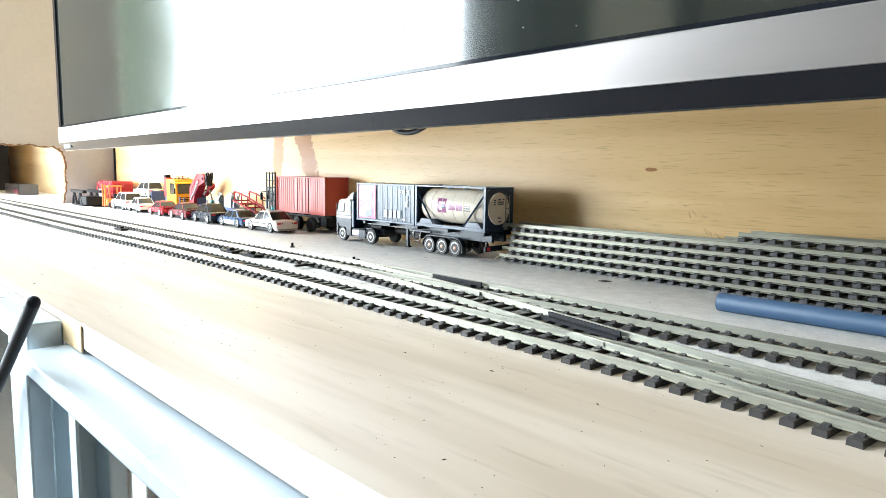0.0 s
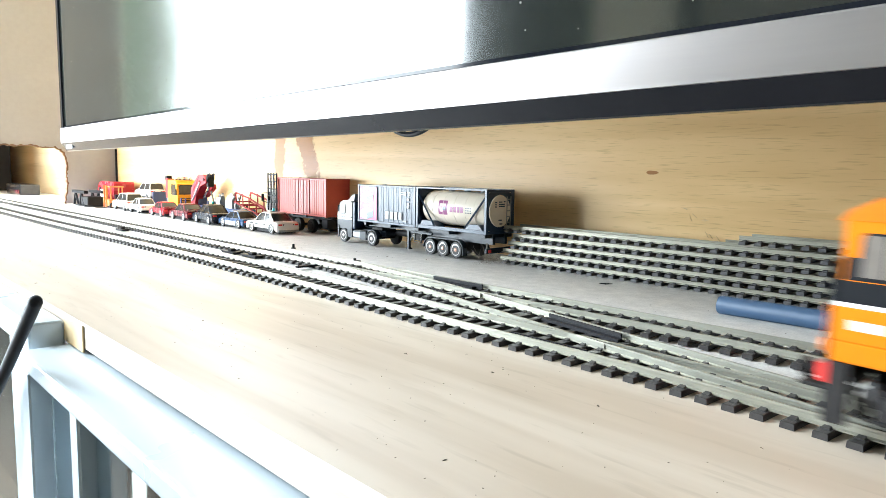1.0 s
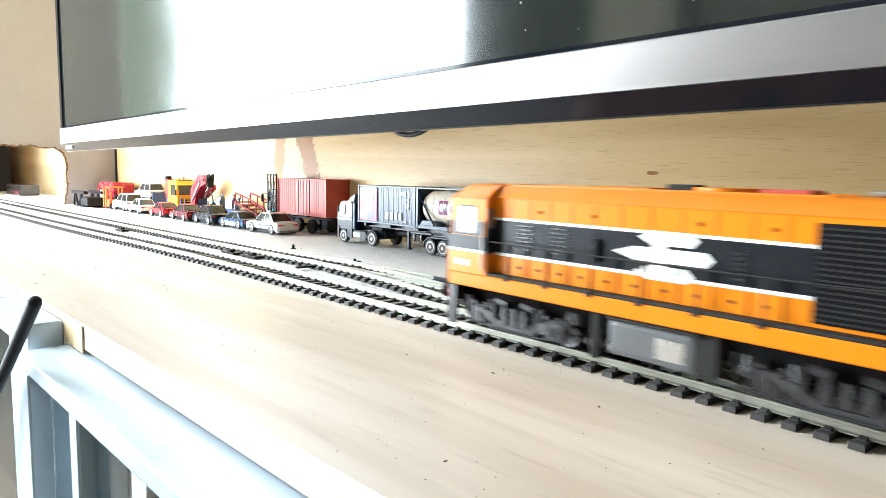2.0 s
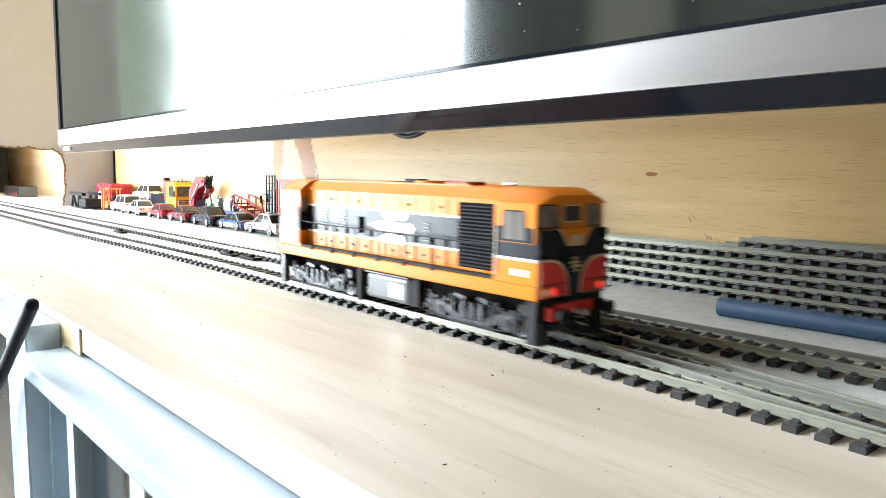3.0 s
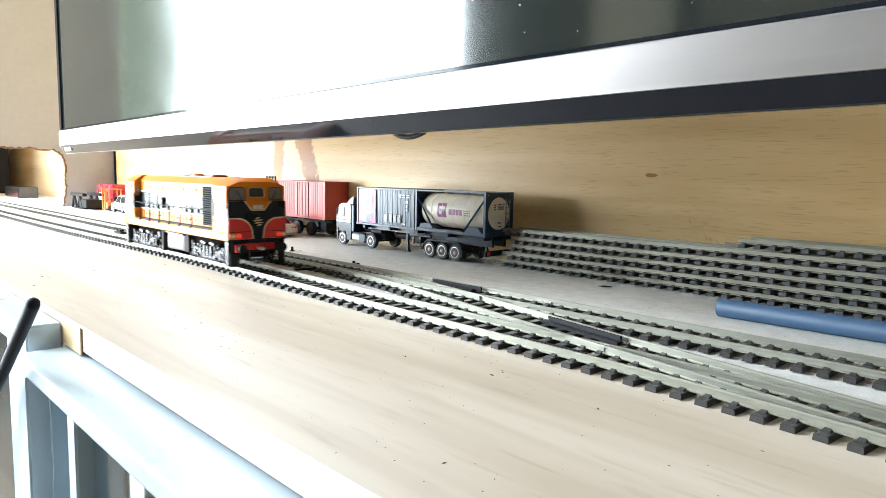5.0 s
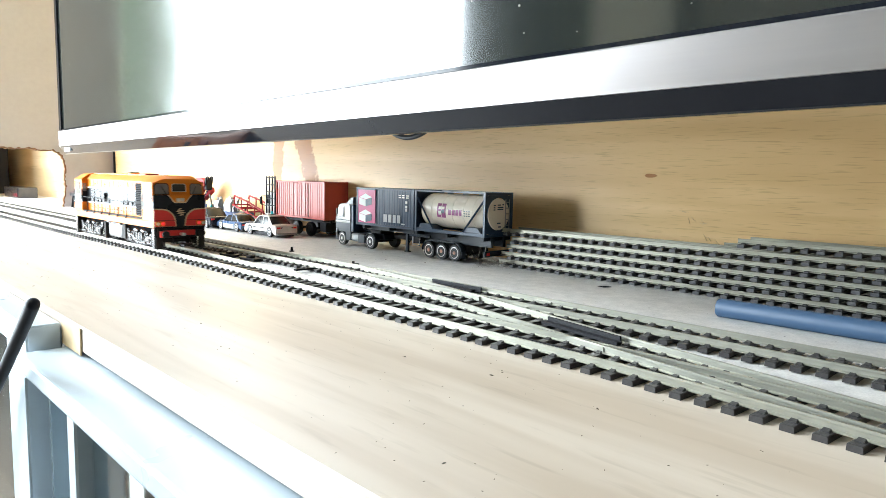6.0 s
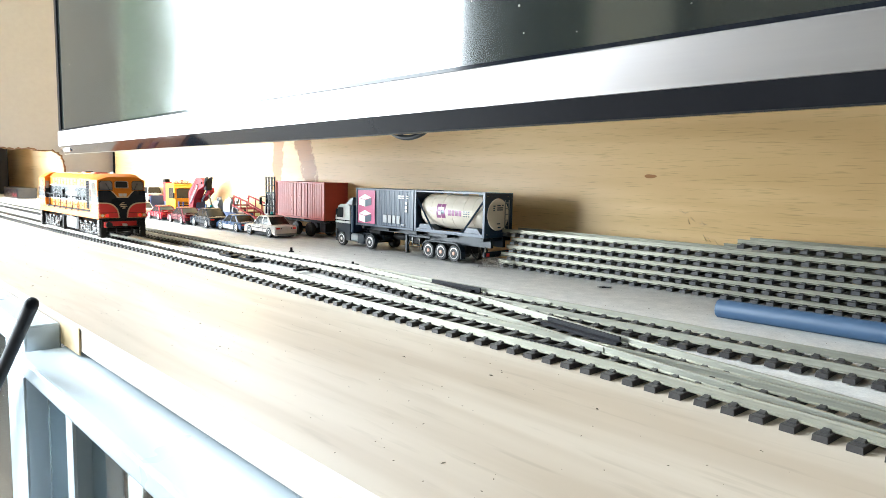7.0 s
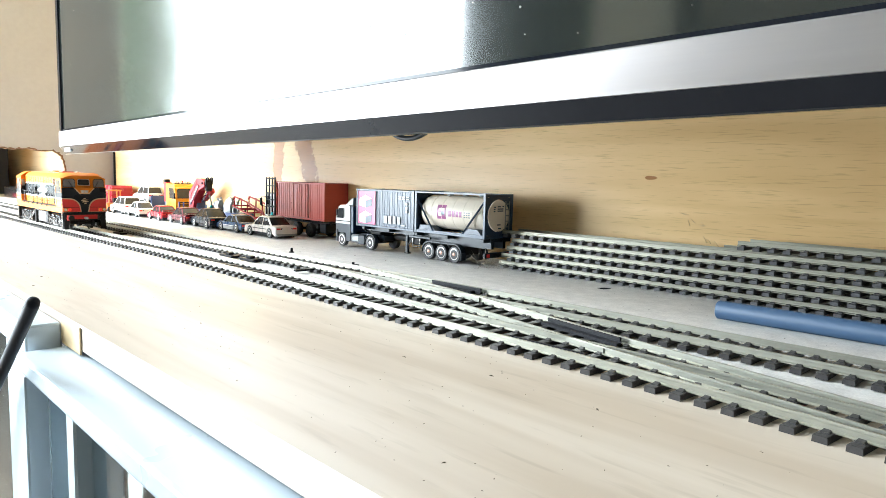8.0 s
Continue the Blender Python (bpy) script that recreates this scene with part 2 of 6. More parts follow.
# ---- the setting ----
def setting():
    def struct(name, bm, material, label="", cat="wall", smooth=False):
        return tagged(part(name, bm, material, None, "", smooth), label or name, cat, "", "structure")
    # shelf: pine strip in front, grey painted board behind
    struct("shelf_front_board", box(B(), -1190, 74.5, -10, 500, 205, 0, 0.6), PINE, "pale sanded pine shelf board with long grain", "shelf")
    struct("shelf_rear_board", box(B(), -2300, 205.2, -10, 500, 384, -0.4, 0.3), GREY_BOARD, "dusty grey painted board behind the tracks", "shelf")
    struct("shelf_left_board", box(B(), -2300, 74.5, -10, -1190.5, 205, 0), PINE, "pale pine shelf board beyond the card wall", "shelf")
    struct("back_panel", box(B(), -1190, 384, -40, 700, 402, 900), VENEER, "oak veneer panel with dark reflections painted in, a knot and fine pores", "panel")
    struct("corner_trim", box(B(), -1190, 381, 0, -1187.4, 383.9, 110, 0.3), BLACK, "thin black strip in the corner of the panel", "trim")
    # card end wall with a torn opening for the tracks
    top = [(14, 88), (205, 88), (222, 90), (240, 89.5), (262, 91), (275, 88), (292, 89)]
    side = [(300, 84), (304, 78), (308, 62), (306, 44), (308, 30), (305, 16), (303, -0.5)]
    random.seed(4)
    edge = []
    for a, b in zip(top + side, (top + side)[1:]):
        for k in range(5):
            f = k / 5
            edge.append((a[0] + (b[0] - a[0]) * f + random.uniform(-0.9, 0.9), a[1] + (b[1] - a[1]) * f + random.uniform(-0.9, 0.9)))
    edge.append((303, -0.5))
    bm = B()
    prism(bm, edge + [(384, -0.5), (384, 700), (14, 700)], "x", -1194, -1190.2)
    struct("card_end_wall", bm, CARD, "beige card end wall with a torn opening", "wall")
    bm = B()
    lo, hi = [], []
    for y, z in edge:
        dy, dz = (random.uniform(0.8, 3.0), random.uniform(0.6, 2.0))
        lo.append((y - 0.6, z - 0.8))
        hi.append((y + (dy if z < 86 else 0.5), z + (dz if z > 80 else 0.4)))
    vs = [[bm.verts.new((x, p[0], p[1])) for p in r] for x, r in ((-1189.0, hi), (-1188.2, lo), (-1195.5, lo), (-1195, hi))]
    for a, b in zip(vs, vs[1:]):
        for i in range(len(lo) - 1):
            bm.faces.new((a[i], a[i + 1], b[i + 1], b[i]))
    bmesh.ops.recalc_face_normals(bm, faces=bm.faces)
    struct("torn_edge_trim", bm, TORN, "brown torn paper edge round the opening", "trim")
    struct("card_edge_strip", box(B(), -1195, 11.5, 86, -1188.5, 13.8, 700, 0.4), PALEDOOR, "pale paper edge of the card wall", "trim")
    # the compartment beyond
    struct("far_panel", box(B(), -2320, 60, -40, -2300, 402, 400), VENEER_PALE, "pale wooden end panel beyond the opening", "panel")
    struct("far_back_panel", box(B(), -2300, 384, -40, -1194.2, 402, 400), VENEER_PALE, "pale wooden panel in the far compartment", "panel")
    # two unseen boards, added only to darken the compartment
    struct("far_front_panel", box(B(), -2300, 62, -40, -1560, 74, 400), VENEER_PALE, "added unseen board that keeps light out of the far compartment's front", "panel")
    struct("far_cover", box(B(), -2320, 60, 400.5, -1194.5, 402, 412), VENEER_PALE, "added unseen cover that keeps light out of the far compartment's top", "panel")
    # room round the shelf
    x0, x1, z0, z1 = (v * 1000 for v in WIN)
    bm = B()
    box(bm, -4800, -760, -800, x0, -700, 2300)
    box(bm, x1, -760, -800, 1500, -700, 2300)
    box(bm, x0, -760, -800, x1, -700, z0)
    box(bm, x0, -760, z1, x1, -700, 2300)
    struct("wall_south", bm, WALLP, "grey-green painted wall with a large window", "wall")
    struct("wall_east", box(B(), 1500, -760, -800, 1560, 460, 2300), WALLP, "dull grey-green painted wall", "wall")
    struct("wall_west", box(B(), -4860, -760, -800, -4800, 460, 2300), WALLP, "dull grey-green painted wall", "wall")
    struct("wall_north", box(B(), -4800, 402, -800, 1500, 460, 2300), WALLP, "painted wall behind the panel", "wall")
    struct("floor", box(B(), -4860, -760, -860, 1560, 460, -800), FLOORM, "brown floor far below the shelf", "floor")
    struct("ceiling", box(B(), -4860, -760, 2300, 1560, 460, 2360), CEILM, "plain pale ceiling", "ceiling")
    win = thing("window_1", "large bright window with white frame", "window", kind="structure")
    for b in ((x0, -720, z0, x0 + 60, -690, z1), (x1 - 30, -720, z0, x1, -690, z1), (x0 + 60, -720, z0, x1 - 30, -690, z0 + 40), (x0 + 60, -720, z1 - 40, x1 - 30, -690, z1)):
        part("window_frame", box(B(), *b, 2), UPVC, win)
    # what stands against the window wall beside the opening
    def leaf(name, xa, xb, material, label, cat):
        bm = B()
        k = 24
        pts = [(xa + (xb - xa) * i / k, -660 + (12 * math.sin(i * 1.3) if cat == "curtain" else 0)) for i in range(k + 1)]
        prism(bm, pts + [(p[0], p[1] + 14) for p in reversed(pts)], "z", -780, 2250)
        struct(name, bm, material, label, cat)
    leaf("door_1", -712, -555, PALEDOOR, "pale grey-green door leaf", "door")
    leaf("curtain_east", -1050, -716, DARKCURT, "dark green-grey curtain beside the window", "curtain")
    leaf("curtain_west", -4310, -2490, CURTAIN, "olive green curtain drawn back beside the window", "curtain")


# ---- railway track ----
ZR, SH, PITCH = 1.8, 1.8, 7.64
RAIL = [(-1.05, 0), (1.05, 0), (1.05, 0.3), (0.28, 0.62), (0.28, 1.75), (0.46, 1.95), (0.46, 2.62), (0.34, 2.7), (-0.34, 2.7), (-0.46, 2.62), (-0.46, 1.95), (-0.28, 1.75), (-0.28, 0.62), (-1.05, 0.3)]
GAUGE = 8.72


def ya(x):
    y = 186.3 + 6.6 * math.exp(-((x + 430) / 190) ** 2)
    d = max(0.0, x + 125)
    return y - (0.00058 * d * d if d < 100 else 5.8 + 0.116 * (d - 100))


def yb(x):
    return 237.1 + 3.5 / (1 + math.exp(-(x + 400) / 60))


R0, CX = 900.0, -176.0


def yx(x):
    """Centre line of the crossover from the rear track to the front one."""
    s, mid, top = math.radians(12), 213.5, 240.6
    if x < CX:
        x1 = CX - (top - mid - R0 * (1 - math.cos(s))) / math.tan(s)
        x0 = x1 - R0 * math.sin(s)
        if x <= x0:
            return top
        return top - (R0 - math.sqrt(R0 * R0 - (x - x0) ** 2)) if x < x1 else mid - (x - CX) * math.tan(s)
    return 2 * mid - yx(2 * CX - x) + min(0.0, ya(x) - 186.4)


def rail_bm(f, x0, x1, off, step=12.0, z=ZR, section=None):
    n = max(1, int(abs(x1 - x0) / step))
    rings = []
    for i in range(n + 1):
        x = x0 + (x1 - x0) * i / n
        s = (f(x + 1) - f(x - 1)) / 2
        k = 1 / math.sqrt(1 + s * s)
        cx, cy = x - s * k * off, f(x) + k * off
        rings.append([(cx - s * k * u, cy + k * u, z + w) for u, w in section or RAIL])
    return loft(B(), rings)


def sleeper_mesh(y0, y1, seats, name="sleeper", wide=3.6, material=None):
    """A moulded sleeper with a pair of small chairs at each rail."""
    bm = B()
    h = wide / 2
    rings = []
    for y, k, z in ((y0, 1.0, SH - 0.12), (y0 + 0.25, 1.0, SH), (y1 - 0.25, 1.0, SH), (y1, 1.0, SH - 0.12)):
        rings.append([(-h, y, 0), (h, y, 0), (h - 0.1, y, z - 0.15), (h - 0.28, y, z), (-h + 0.28, y, z), (-h + 0.1, y, z - 0.15)])
    loft(bm, rings)
    for s in seats:
        for d in (-1.75, 1.75):
            e = -1 if d < 0 else 1
            a, b = s + d - e * 0.75, s + d + e * 0.9
            loft(bm, [[(-1.25, a, SH - 0.02), (1.25, a, SH - 0.02), (0.8, a, SH + 0.75), (-0.8, a, SH + 0.75)], [(-1.25, b, SH - 0.02), (1.25, b, SH - 0.02), (0.95, b, SH + 0.3), (-0.95, b, SH + 0.3)]])
    return mesh_of(name, bm, material or SLEEPER)


def tracks():
    plain = sleeper_mesh(-13.9, 13.9, (-GAUGE, GAUGE))
    grp = "laid model railway tracks"
    for nm, f, lab in (("front_track", ya, "front model railway track with black sleepers and worn rails"), ("rear_track", yb, "rear model railway track with black sleepers and worn rails")):
        t = thing("railway_track", lab, "railway track", None, grp)
        for off in (-GAUGE, GAUGE):
            part("rail", rail_bm(f, -2250, 300, off), RAILM, t)
        x = 184.8 if f is ya else 182.0
        while x > -2250:
            seats, y0, y1 = None, -13.9, 13.9
            if f is ya and -176 < x < 0:
                d = yx(x) - ya(x)
                if d > 1.5:
                    y1 = d + 13.9
                    seats = (-GAUGE, GAUGE, d - GAUGE, d + GAUGE)
            if f is yb and -352 < x <= -176:
                d = yx(x) - yb(x)
                if d < -1.5:
                    y0 = d - 13.9
                    seats = (-GAUGE, GAUGE, d - GAUGE, d + GAUGE)
            me = plain if seats is None else sleeper_mesh(y0, y1, seats)
            s = math.degrees(math.atan((f(x + 1) - f(x - 1)) / 2))
            shared("sleeper", me, t, at(x, f(x), 0, s + random.uniform(-0.6, 0.6)))
            x -= PITCH
        # fishplates
        for xx in ((-201, -760) if f is ya else (-188, -640)):
            for off in (-GAUGE, GAUGE):
                bm = box(B(), -5, -1.3, ZR - 0.2, 5, 1.3, ZR + 1.3, 0.2)
                part("fishplate", bm, RAILM, t, "small metal rail joiner", m=at(xx, f(xx) + off, 0))
    # crossover
    t = thing("railway_turnout", "crossover turnout rails joining the two tracks", "railway turnout")
    part("rail", rail_bm(yx, -345, -26, -GAUGE, 8), RAILM, t, "curved closure rail")
    part("rail", rail_bm(yx, -326, -8, GAUGE, 8), RAILM, t, "curved closure rail")
    for x0, x1, f, off in ((-262, -226, yb, GAUGE - 2.2), (-162, -124, yx, GAUGE - 2.4), (-240, -205, yx, -GAUGE + 2.4), (-150, -118, ya, -GAUGE + 2.2)):
        part("check_rail", rail_bm(f, x0, x1, off, 6), FROG, t, "black plastic check rail")
    for x0, x1, f, off in ((-162, -122, yx, GAUGE - 4.2), (-262, -230, yb, GAUGE - 4.2)):
        bm = B()
        n = 8
        rings = []
        for i in range(n + 1):
            x = x0 + (x1 - x0) * i / n
            rings.append([(x, f(x) + off - 1.6, ZR), (x, f(x) + off + 1.6, ZR), (x, f(x) + off + 1.6, ZR + 1.2), (x, f(x) + off - 1.6, ZR + 1.2)])
        part("frog_filler", loft(bm, rings), FROG, t, "black plastic filler by the crossing")
    for x, y in ((-131, 195.4), (-222, 231.6)):
        bm = B()
        prism(bm, [(-8, -0.5), (12, -2.0), (12, 2.0), (-8, 0.5)], "z", ZR, ZR + 2.3)
        part("frog", bm, RAILM, t, "bright metal crossing nose", m=at(x, y, 0.05, -6))
    for x, f in ((-352, yb), (-8, ya)):
        bm = box(B(), -1.6, -24, 0.6, 1.6, 24, 1.8, 0.3)
        rod(bm, (0, 20, 1.8), (0, 20, 3.4), 0.9, 10)
        part("tie_bar", bm, BLACK, t, "black plastic tie bar with a pin", m=at(x, f(x), 0.3))
    for x, y, a in ((-666, 217.5, 2), (-447, 220, 1), (-420, 222, 4)):
        p = thing("point_lever", "small black point lever box between the tracks", "point lever", at(x, y, 0, a), "point levers")
        part("base", box(B(), -9, -3.2, 0, 9, 3.2, 1.8, 0.4), BLACK, p)
        part("lever", box(B(), -2.5, -2, 1.8, 3.5, 2, 3.6, 0.5), BLACK, p)
        part("slide", box(B(), -14, -1, 0.3, -8.6, 1, 1.3, 0.2), BLACK, p)
    p = thing("track_pin", "small black pin standing on the grey board", "pin", at(-452, 274, -0.4))
    bm = B()
    rod(bm, (0, 0, 0), (0, 0, 3.6), 1.1, 10, 0.9)
    part("shank", bm, BLACK, p)
    part("foot", rod(B(), (0, 0, 0), (0, 0, 0.7), 2.0, 12), BLACK, p)
    # pile of spare track lengths against the panel
    random.seed(9)
    dusty = sleeper_mesh(-13.9, 13.9, (-GAUGE, GAUGE), material=DUSTY)
    lay = [(344, 0.0, -300, 320), (344.5, 5.4, -294, 330), (345, 10.7, -292, 320), (345.6, 16.0, -290, 320), (346.2, 21.3, -298, 330), (352, 26.6, -141, 320)]
    for k, (y, z, x0, x1) in enumerate(lay):
        p = thing("spare_track", "loose length of flexible track in a pile" if k < 5 else "short length of flexible track on top of the pile", "railway track", at(0, y + 15, z - 0.4, random.uniform(-0.12, 0.12)), "spare track pile")
        straight = lambda x: 0.0
        for off in (-GAUGE, GAUGE):
            part("rail", rail_bm(straight, x0 - random.uniform(2, 8), x1, off, 60), OLDRAIL, p)
        x = x0 + random.uniform(0, 4)
        while x < 200:
            shared("sleeper", dusty, p, at(x, 0, 0, random.uniform(-1.2, 1.2)))
            x += PITCH
    p = thing("spare_rail", "bare metal rail lying behind the pile", "rail", at(0, 380, 21.5))
    part("rail", rail_bm(lambda x: 0.0, -160, 320, 0, 80), OLDRAIL, p)
    # blue tube
    t = thing("blue_tube", "matt blue plastic tube lying beside the track", "tube", at(-126, 297.3, 3.75, 1.0))
    bm = B()
    n = 28
    ring = lambda x, r: [(x, r * math.cos(k * math.tau / n), r * math.sin(k * math.tau / n)) for k in range(n)]
    loft(bm, [ring(2.5, 3.2), ring(0.4, 3.4), ring(0, 3.8), ring(0.5, 4.15), ring(330, 4.15), ring(330, 3.2), ring(2.5, 3.15)], close=False)
    part("tube_wall", bm, TUBE, t, smooth=True)
    part("end_plug", rod(B(), (1.6, 0, 0), (3, 0, 0), 3.22, 24), TUBE, t)


# ---- television ----
def television():
    t = thing("television", "large flat television with silver lower bezel and dark screen", "television", at(0, 203, 90.6, 0, 0, -0.45))
    L, Rr, top = -803, 430, 700
    prof = [(0, 0), (0.0, 15.2), (0.6, 15.8), (9, 16), (9, -2), (1.2, -0.8)]
    part("lower_bezel", prism(B(), prof, "x", L, Rr), SILVER, t, "satin silver lower bezel", True)
    lip = [(0.3, -0.25), (4.6, -8.1), (6.0, -8.6), (12, -8.2), (14, -0.3), (9.2, -0.3)]
    part("lower_lip", prism(B(), lip, "x", L + 2, Rr), GLOSSBLACK, t, "glossy black lip under the bezel")
    part("screen", box(B(), L + 8, 2.2, 17.4, Rr, 6, top), SCREEN, t, "dark glossy screen mirroring the window")
    part("inner_bezel", box(B(), L + 4, 1.2, 16.05, Rr, 8, 17.6), GLOSSBLACK, t, "glossy black strip between bezel and screen")
    part("side_bezel", box(B(), L + 0.5, 0.6, 16.05, L + 8.2, 9, top, 0.4), GLOSSBLACK, t, "black side bezel")
    part("side_trim", box(B(), L - 1.5, 1.2, -2, L + 0.4, 30, top, 0.4), SILVER, t, "thin silver edge")
    part("top_bezel", box(B(), L, 0.4, top, Rr, 9, top + 12, 0.5), BLACK, t)
    part("rear_shell", box(B(), L + 6, 9.3, 0, Rr - 6, 55, top, 4), BLACK, t)
    part("wall_bracket", box(B(), -240, 55.2, 260, -140, 180.9, 360, 4), BLACK, t, "black wall bracket")
    bm = box(B(), L + 14, -0.45, -6, L + 34, 1.0, -1.5)
    part("badge", bm, UPVC, t, "small pale mark on the lip", m=at(0, 1.8, 0))
    random.seed(12)
    bm = B()
    for i in range(110):
        x, z, r = random.uniform(L + 12, -20), 17.6 + 130 * random.random() ** 1.5, random.uniform(0.16, 0.5)
        rod(bm, (x, 2.15, z), (x + random.uniform(-0.2, 0.2), 1.95, z), r, 5)
    tagged(part("screen_dust", bm, DUSTW, t), "pale dust specks on the screen", kind="stuff")
    c = thing("black_cable", "black cable sagging below the television", "cable", at(-276, 240, 0))
    pts = [(-30 + i * 3, 0, 81.0 + 0.0166 * (-30 + i * 3) ** 2) for i in range(21)]
    part("cord", pipe(B(), pts, 1.5, 10), BLACK, c, smooth=True)


# ---- glazed white frame below the shelf ----
def sash(name, x0, x1, yf, zt, mull, label):
    s = thing(name, label, "window sash")
    part("top_rail", box(B(), x0, yf, zt - 7, x1, yf + 40, zt, 1.2, 2), UPVC, s)
    part("outer_stile", box(B(), x0 - 12, yf + 1.4, -160, x0 - 0.8, yf + 30, zt - 3, 0.8), UPVC, s)
    part("stile", box(B(), x0, yf + 0.4, -160, x0 + 10, yf + 30, zt - 7.05, 0.8), UPVC, s)
    part("bottom_rail", box(B(), x0, yf, -175, x1, yf + 40, -160.05, 1.2), UPVC, s)
    for x in mull:
        part("mullion", box(B(), x, yf + 3, -160, x + 9, yf + 20, zt - 7.05, 0.8), UPVC, s)
    g = part("pane", box(B(), x0 + 10.1, yf + 8, -160, x1, yf + 10, zt - 7.1), PANE, s)
    g.visible_shadow = False
    # added sheet: its dark colour gives the shade inside the frame
    part("lining", box(B(), x0 + 10.1, yf + 44, -170, x1, yf + 47, zt - 8), DARKIN, s, "dark sheet standing in for the shaded interior behind the glass")
    return s


def below_shelf():
    sash("window_sash", -295.5, 120, 57, -11.5, (-242,), "white plastic glazed frame under the shelf edge")
    s = thing("white_frame_block", "white plastic frame member under the shelf edge", "window frame")
    part("rail", box(B(), -900, 61, -14, -299, 74, -2.5, 0.8), UPVC, s)
    part("post", box(B(), -340, 62, -170, -309, 73, -14.1, 0.8), UPVC, s)
    g = part("pane", box(B(), -900, 66, -170, -340.1, 68, -14.1), PANE, s)
    g.visible_shadow = False
    # same dark sheet here, so the pane looks onto shade
    part("lining", box(B(), -900, 100, -170, -309, 103, -15), DARKIN, s, "dark sheet standing in for the shaded interior behind the glass")
    b = thing("pine_batten", "short raw pine batten along the shelf edge", "batten")
    part("board", box(B(), -299, 73.7, -11, -274, 74.4, -0.4, 0.2), PINE_RAW, b)
    c = thing("black_stay", "black round stay leaning against the shelf edge", "stay")
    stay = pipe(B(), [(-233.4, 50, 18.2), (-236, 50, 16.4), (-289, 50, -19), (-420, 50, -105)], 2.1, 14)
    bmesh.ops.create_uvsphere(stay, u_segments=14, v_segments=8, radius=2.09, matrix=Matrix.Translation((-233.4, 50, 18.2)))
    part("shaft", stay, RODM, c, smooth=True)


setting()
tracks()
television()
below_shelf()


# ---- paints for the models ----
ORANGE = mat("orange_paint", (0.70, 0.195, 0.008), 0.30, var=0.05, scale=150, spec=0.16)
ORANGE_DULL = mat("orange_roof_paint", (0.62, 0.165, 0.008), 0.40, var=0.08, scale=150, spec=0.25)
BLACKP = mat("black_band_paint", (0.014, 0.015, 0.018), 0.28, var=0.12, scale=150, spec=0.16)
WHITEP = mat("white_line_paint", (0.78, 0.77, 0.73), 0.4, var=0.04, scale=200)
MATTBLK = mat("matt_black_recess", (0.012, 0.012, 0.013), 0.9, var=0.2, spec=0.04)
SEAM = mat("dark_orange_seam", (0.20, 0.055, 0.012), 0.9, var=0.1, spec=0.05)
REDP = mat("red_panel_paint", (0.66, 0.040, 0.034), 0.36, var=0.06, scale=150, spec=0.35)
TAN = mat("tan_line_paint", (0.62, 0.45, 0.26), 0.45, var=0.05)
GREYM = mat("grey_underframe", (0.040, 0.040, 0.043), 0.24, metal=0.45, var=0.3, scale=250, bump=0.2)
BOGIE = mat("worn_bogie_casting", (0.050, 0.050, 0.053), 0.26, metal=0.35, var=0.4, scale=300, bump=0.3)
DARKM = mat("dark_underframe", (0.020, 0.019, 0.019), 0.6, spec=0.15, var=0.25, scale=250, bump=0.2)
STEEL = mat("bright_steel", (0.55, 0.54, 0.52), 0.28, metal=0.9, var=0.1)
REDLAMP = mat("lit_red_lamp", (0.9, 0.03, 0.03), 0.3, emit=0.9)
LENS = mat("clear_lamp_lens", (0.75, 0.62, 0.45), 0.12, var=0.05)
CABGLASS = mat("smoky_model_glazing", (0.030, 0.031, 0.033), 0.08, var=0.2, scale=60, spec=0.35)
CABGLASS_P = mat("pale_model_glazing", (0.17, 0.15, 0.135), 0.12, var=0.2, scale=60, spec=0.7)
TANKGREY = mat("grey_tank_paint", (0.10, 0.102, 0.105), 0.36, var=0.15, scale=200)
COPPER = mat("copper_hub", (0.42, 0.24, 0.18), 0.35, metal=0.7, var=0.1)
CHASSIS = mat("blue_black_chassis_paint", (0.008, 0.015, 0.024), 0.32, var=0.2, spec=0.35)
TYRE = mat("black_tyre", (0.018, 0.018, 0.019), 0.6, var=0.2)
RIM = mat("silver_rim", (0.58, 0.565, 0.55), 0.30, metal=0.35, var=0.1)
NAVY = mat("navy_paint", (0.012, 0.034, 0.072), 0.36, var=0.08, spec=0.5)
CREAMP = mat("cream_tank_paint", (0.72, 0.64, 0.54), 0.38, var=0.04, spec=0.35)
REDBOX = mat("red_container_paint", (0.44, 0.058, 0.036), 0.40, var=0.08, spec=0.4)
GREYPALE = mat("worn_pale_lettering", (0.42, 0.44, 0.46), 0.5, var=0.15)
MAGENTA = mat("magenta_mark", (0.50, 0.045, 0.16), 0.4, var=0.05)
PURPLE = mat("purple_mark", (0.26, 0.05, 0.17), 0.4, var=0.05)
WHITECAR = mat("white_car_paint", (0.74, 0.73, 0.69), 0.27, var=0.03, spec=0.38)
CREAMCAR = mat("cream_car_paint", (0.72, 0.665, 0.62), 0.27, var=0.04, spec=0.38)
REDCAR = mat("red_car_paint", (0.36, 0.018, 0.03), 0.27, var=0.06, spec=0.38)
MAROON = mat("maroon_car_paint", (0.13, 0.010, 0.02), 0.27, var=0.08, spec=0.38)
DARKCAR = mat("dark_navy_car_paint", (0.015, 0.022, 0.035), 0.27, var=0.1, spec=0.38)
BLUECAR = mat("blue_car_paint", (0.045, 0.095, 0.20), 0.27, var=0.06, spec=0.38)
YELLOWT = mat("amber_truck_paint", (0.78, 0.36, 0.02), 0.36, var=0.08, spec=0.2)
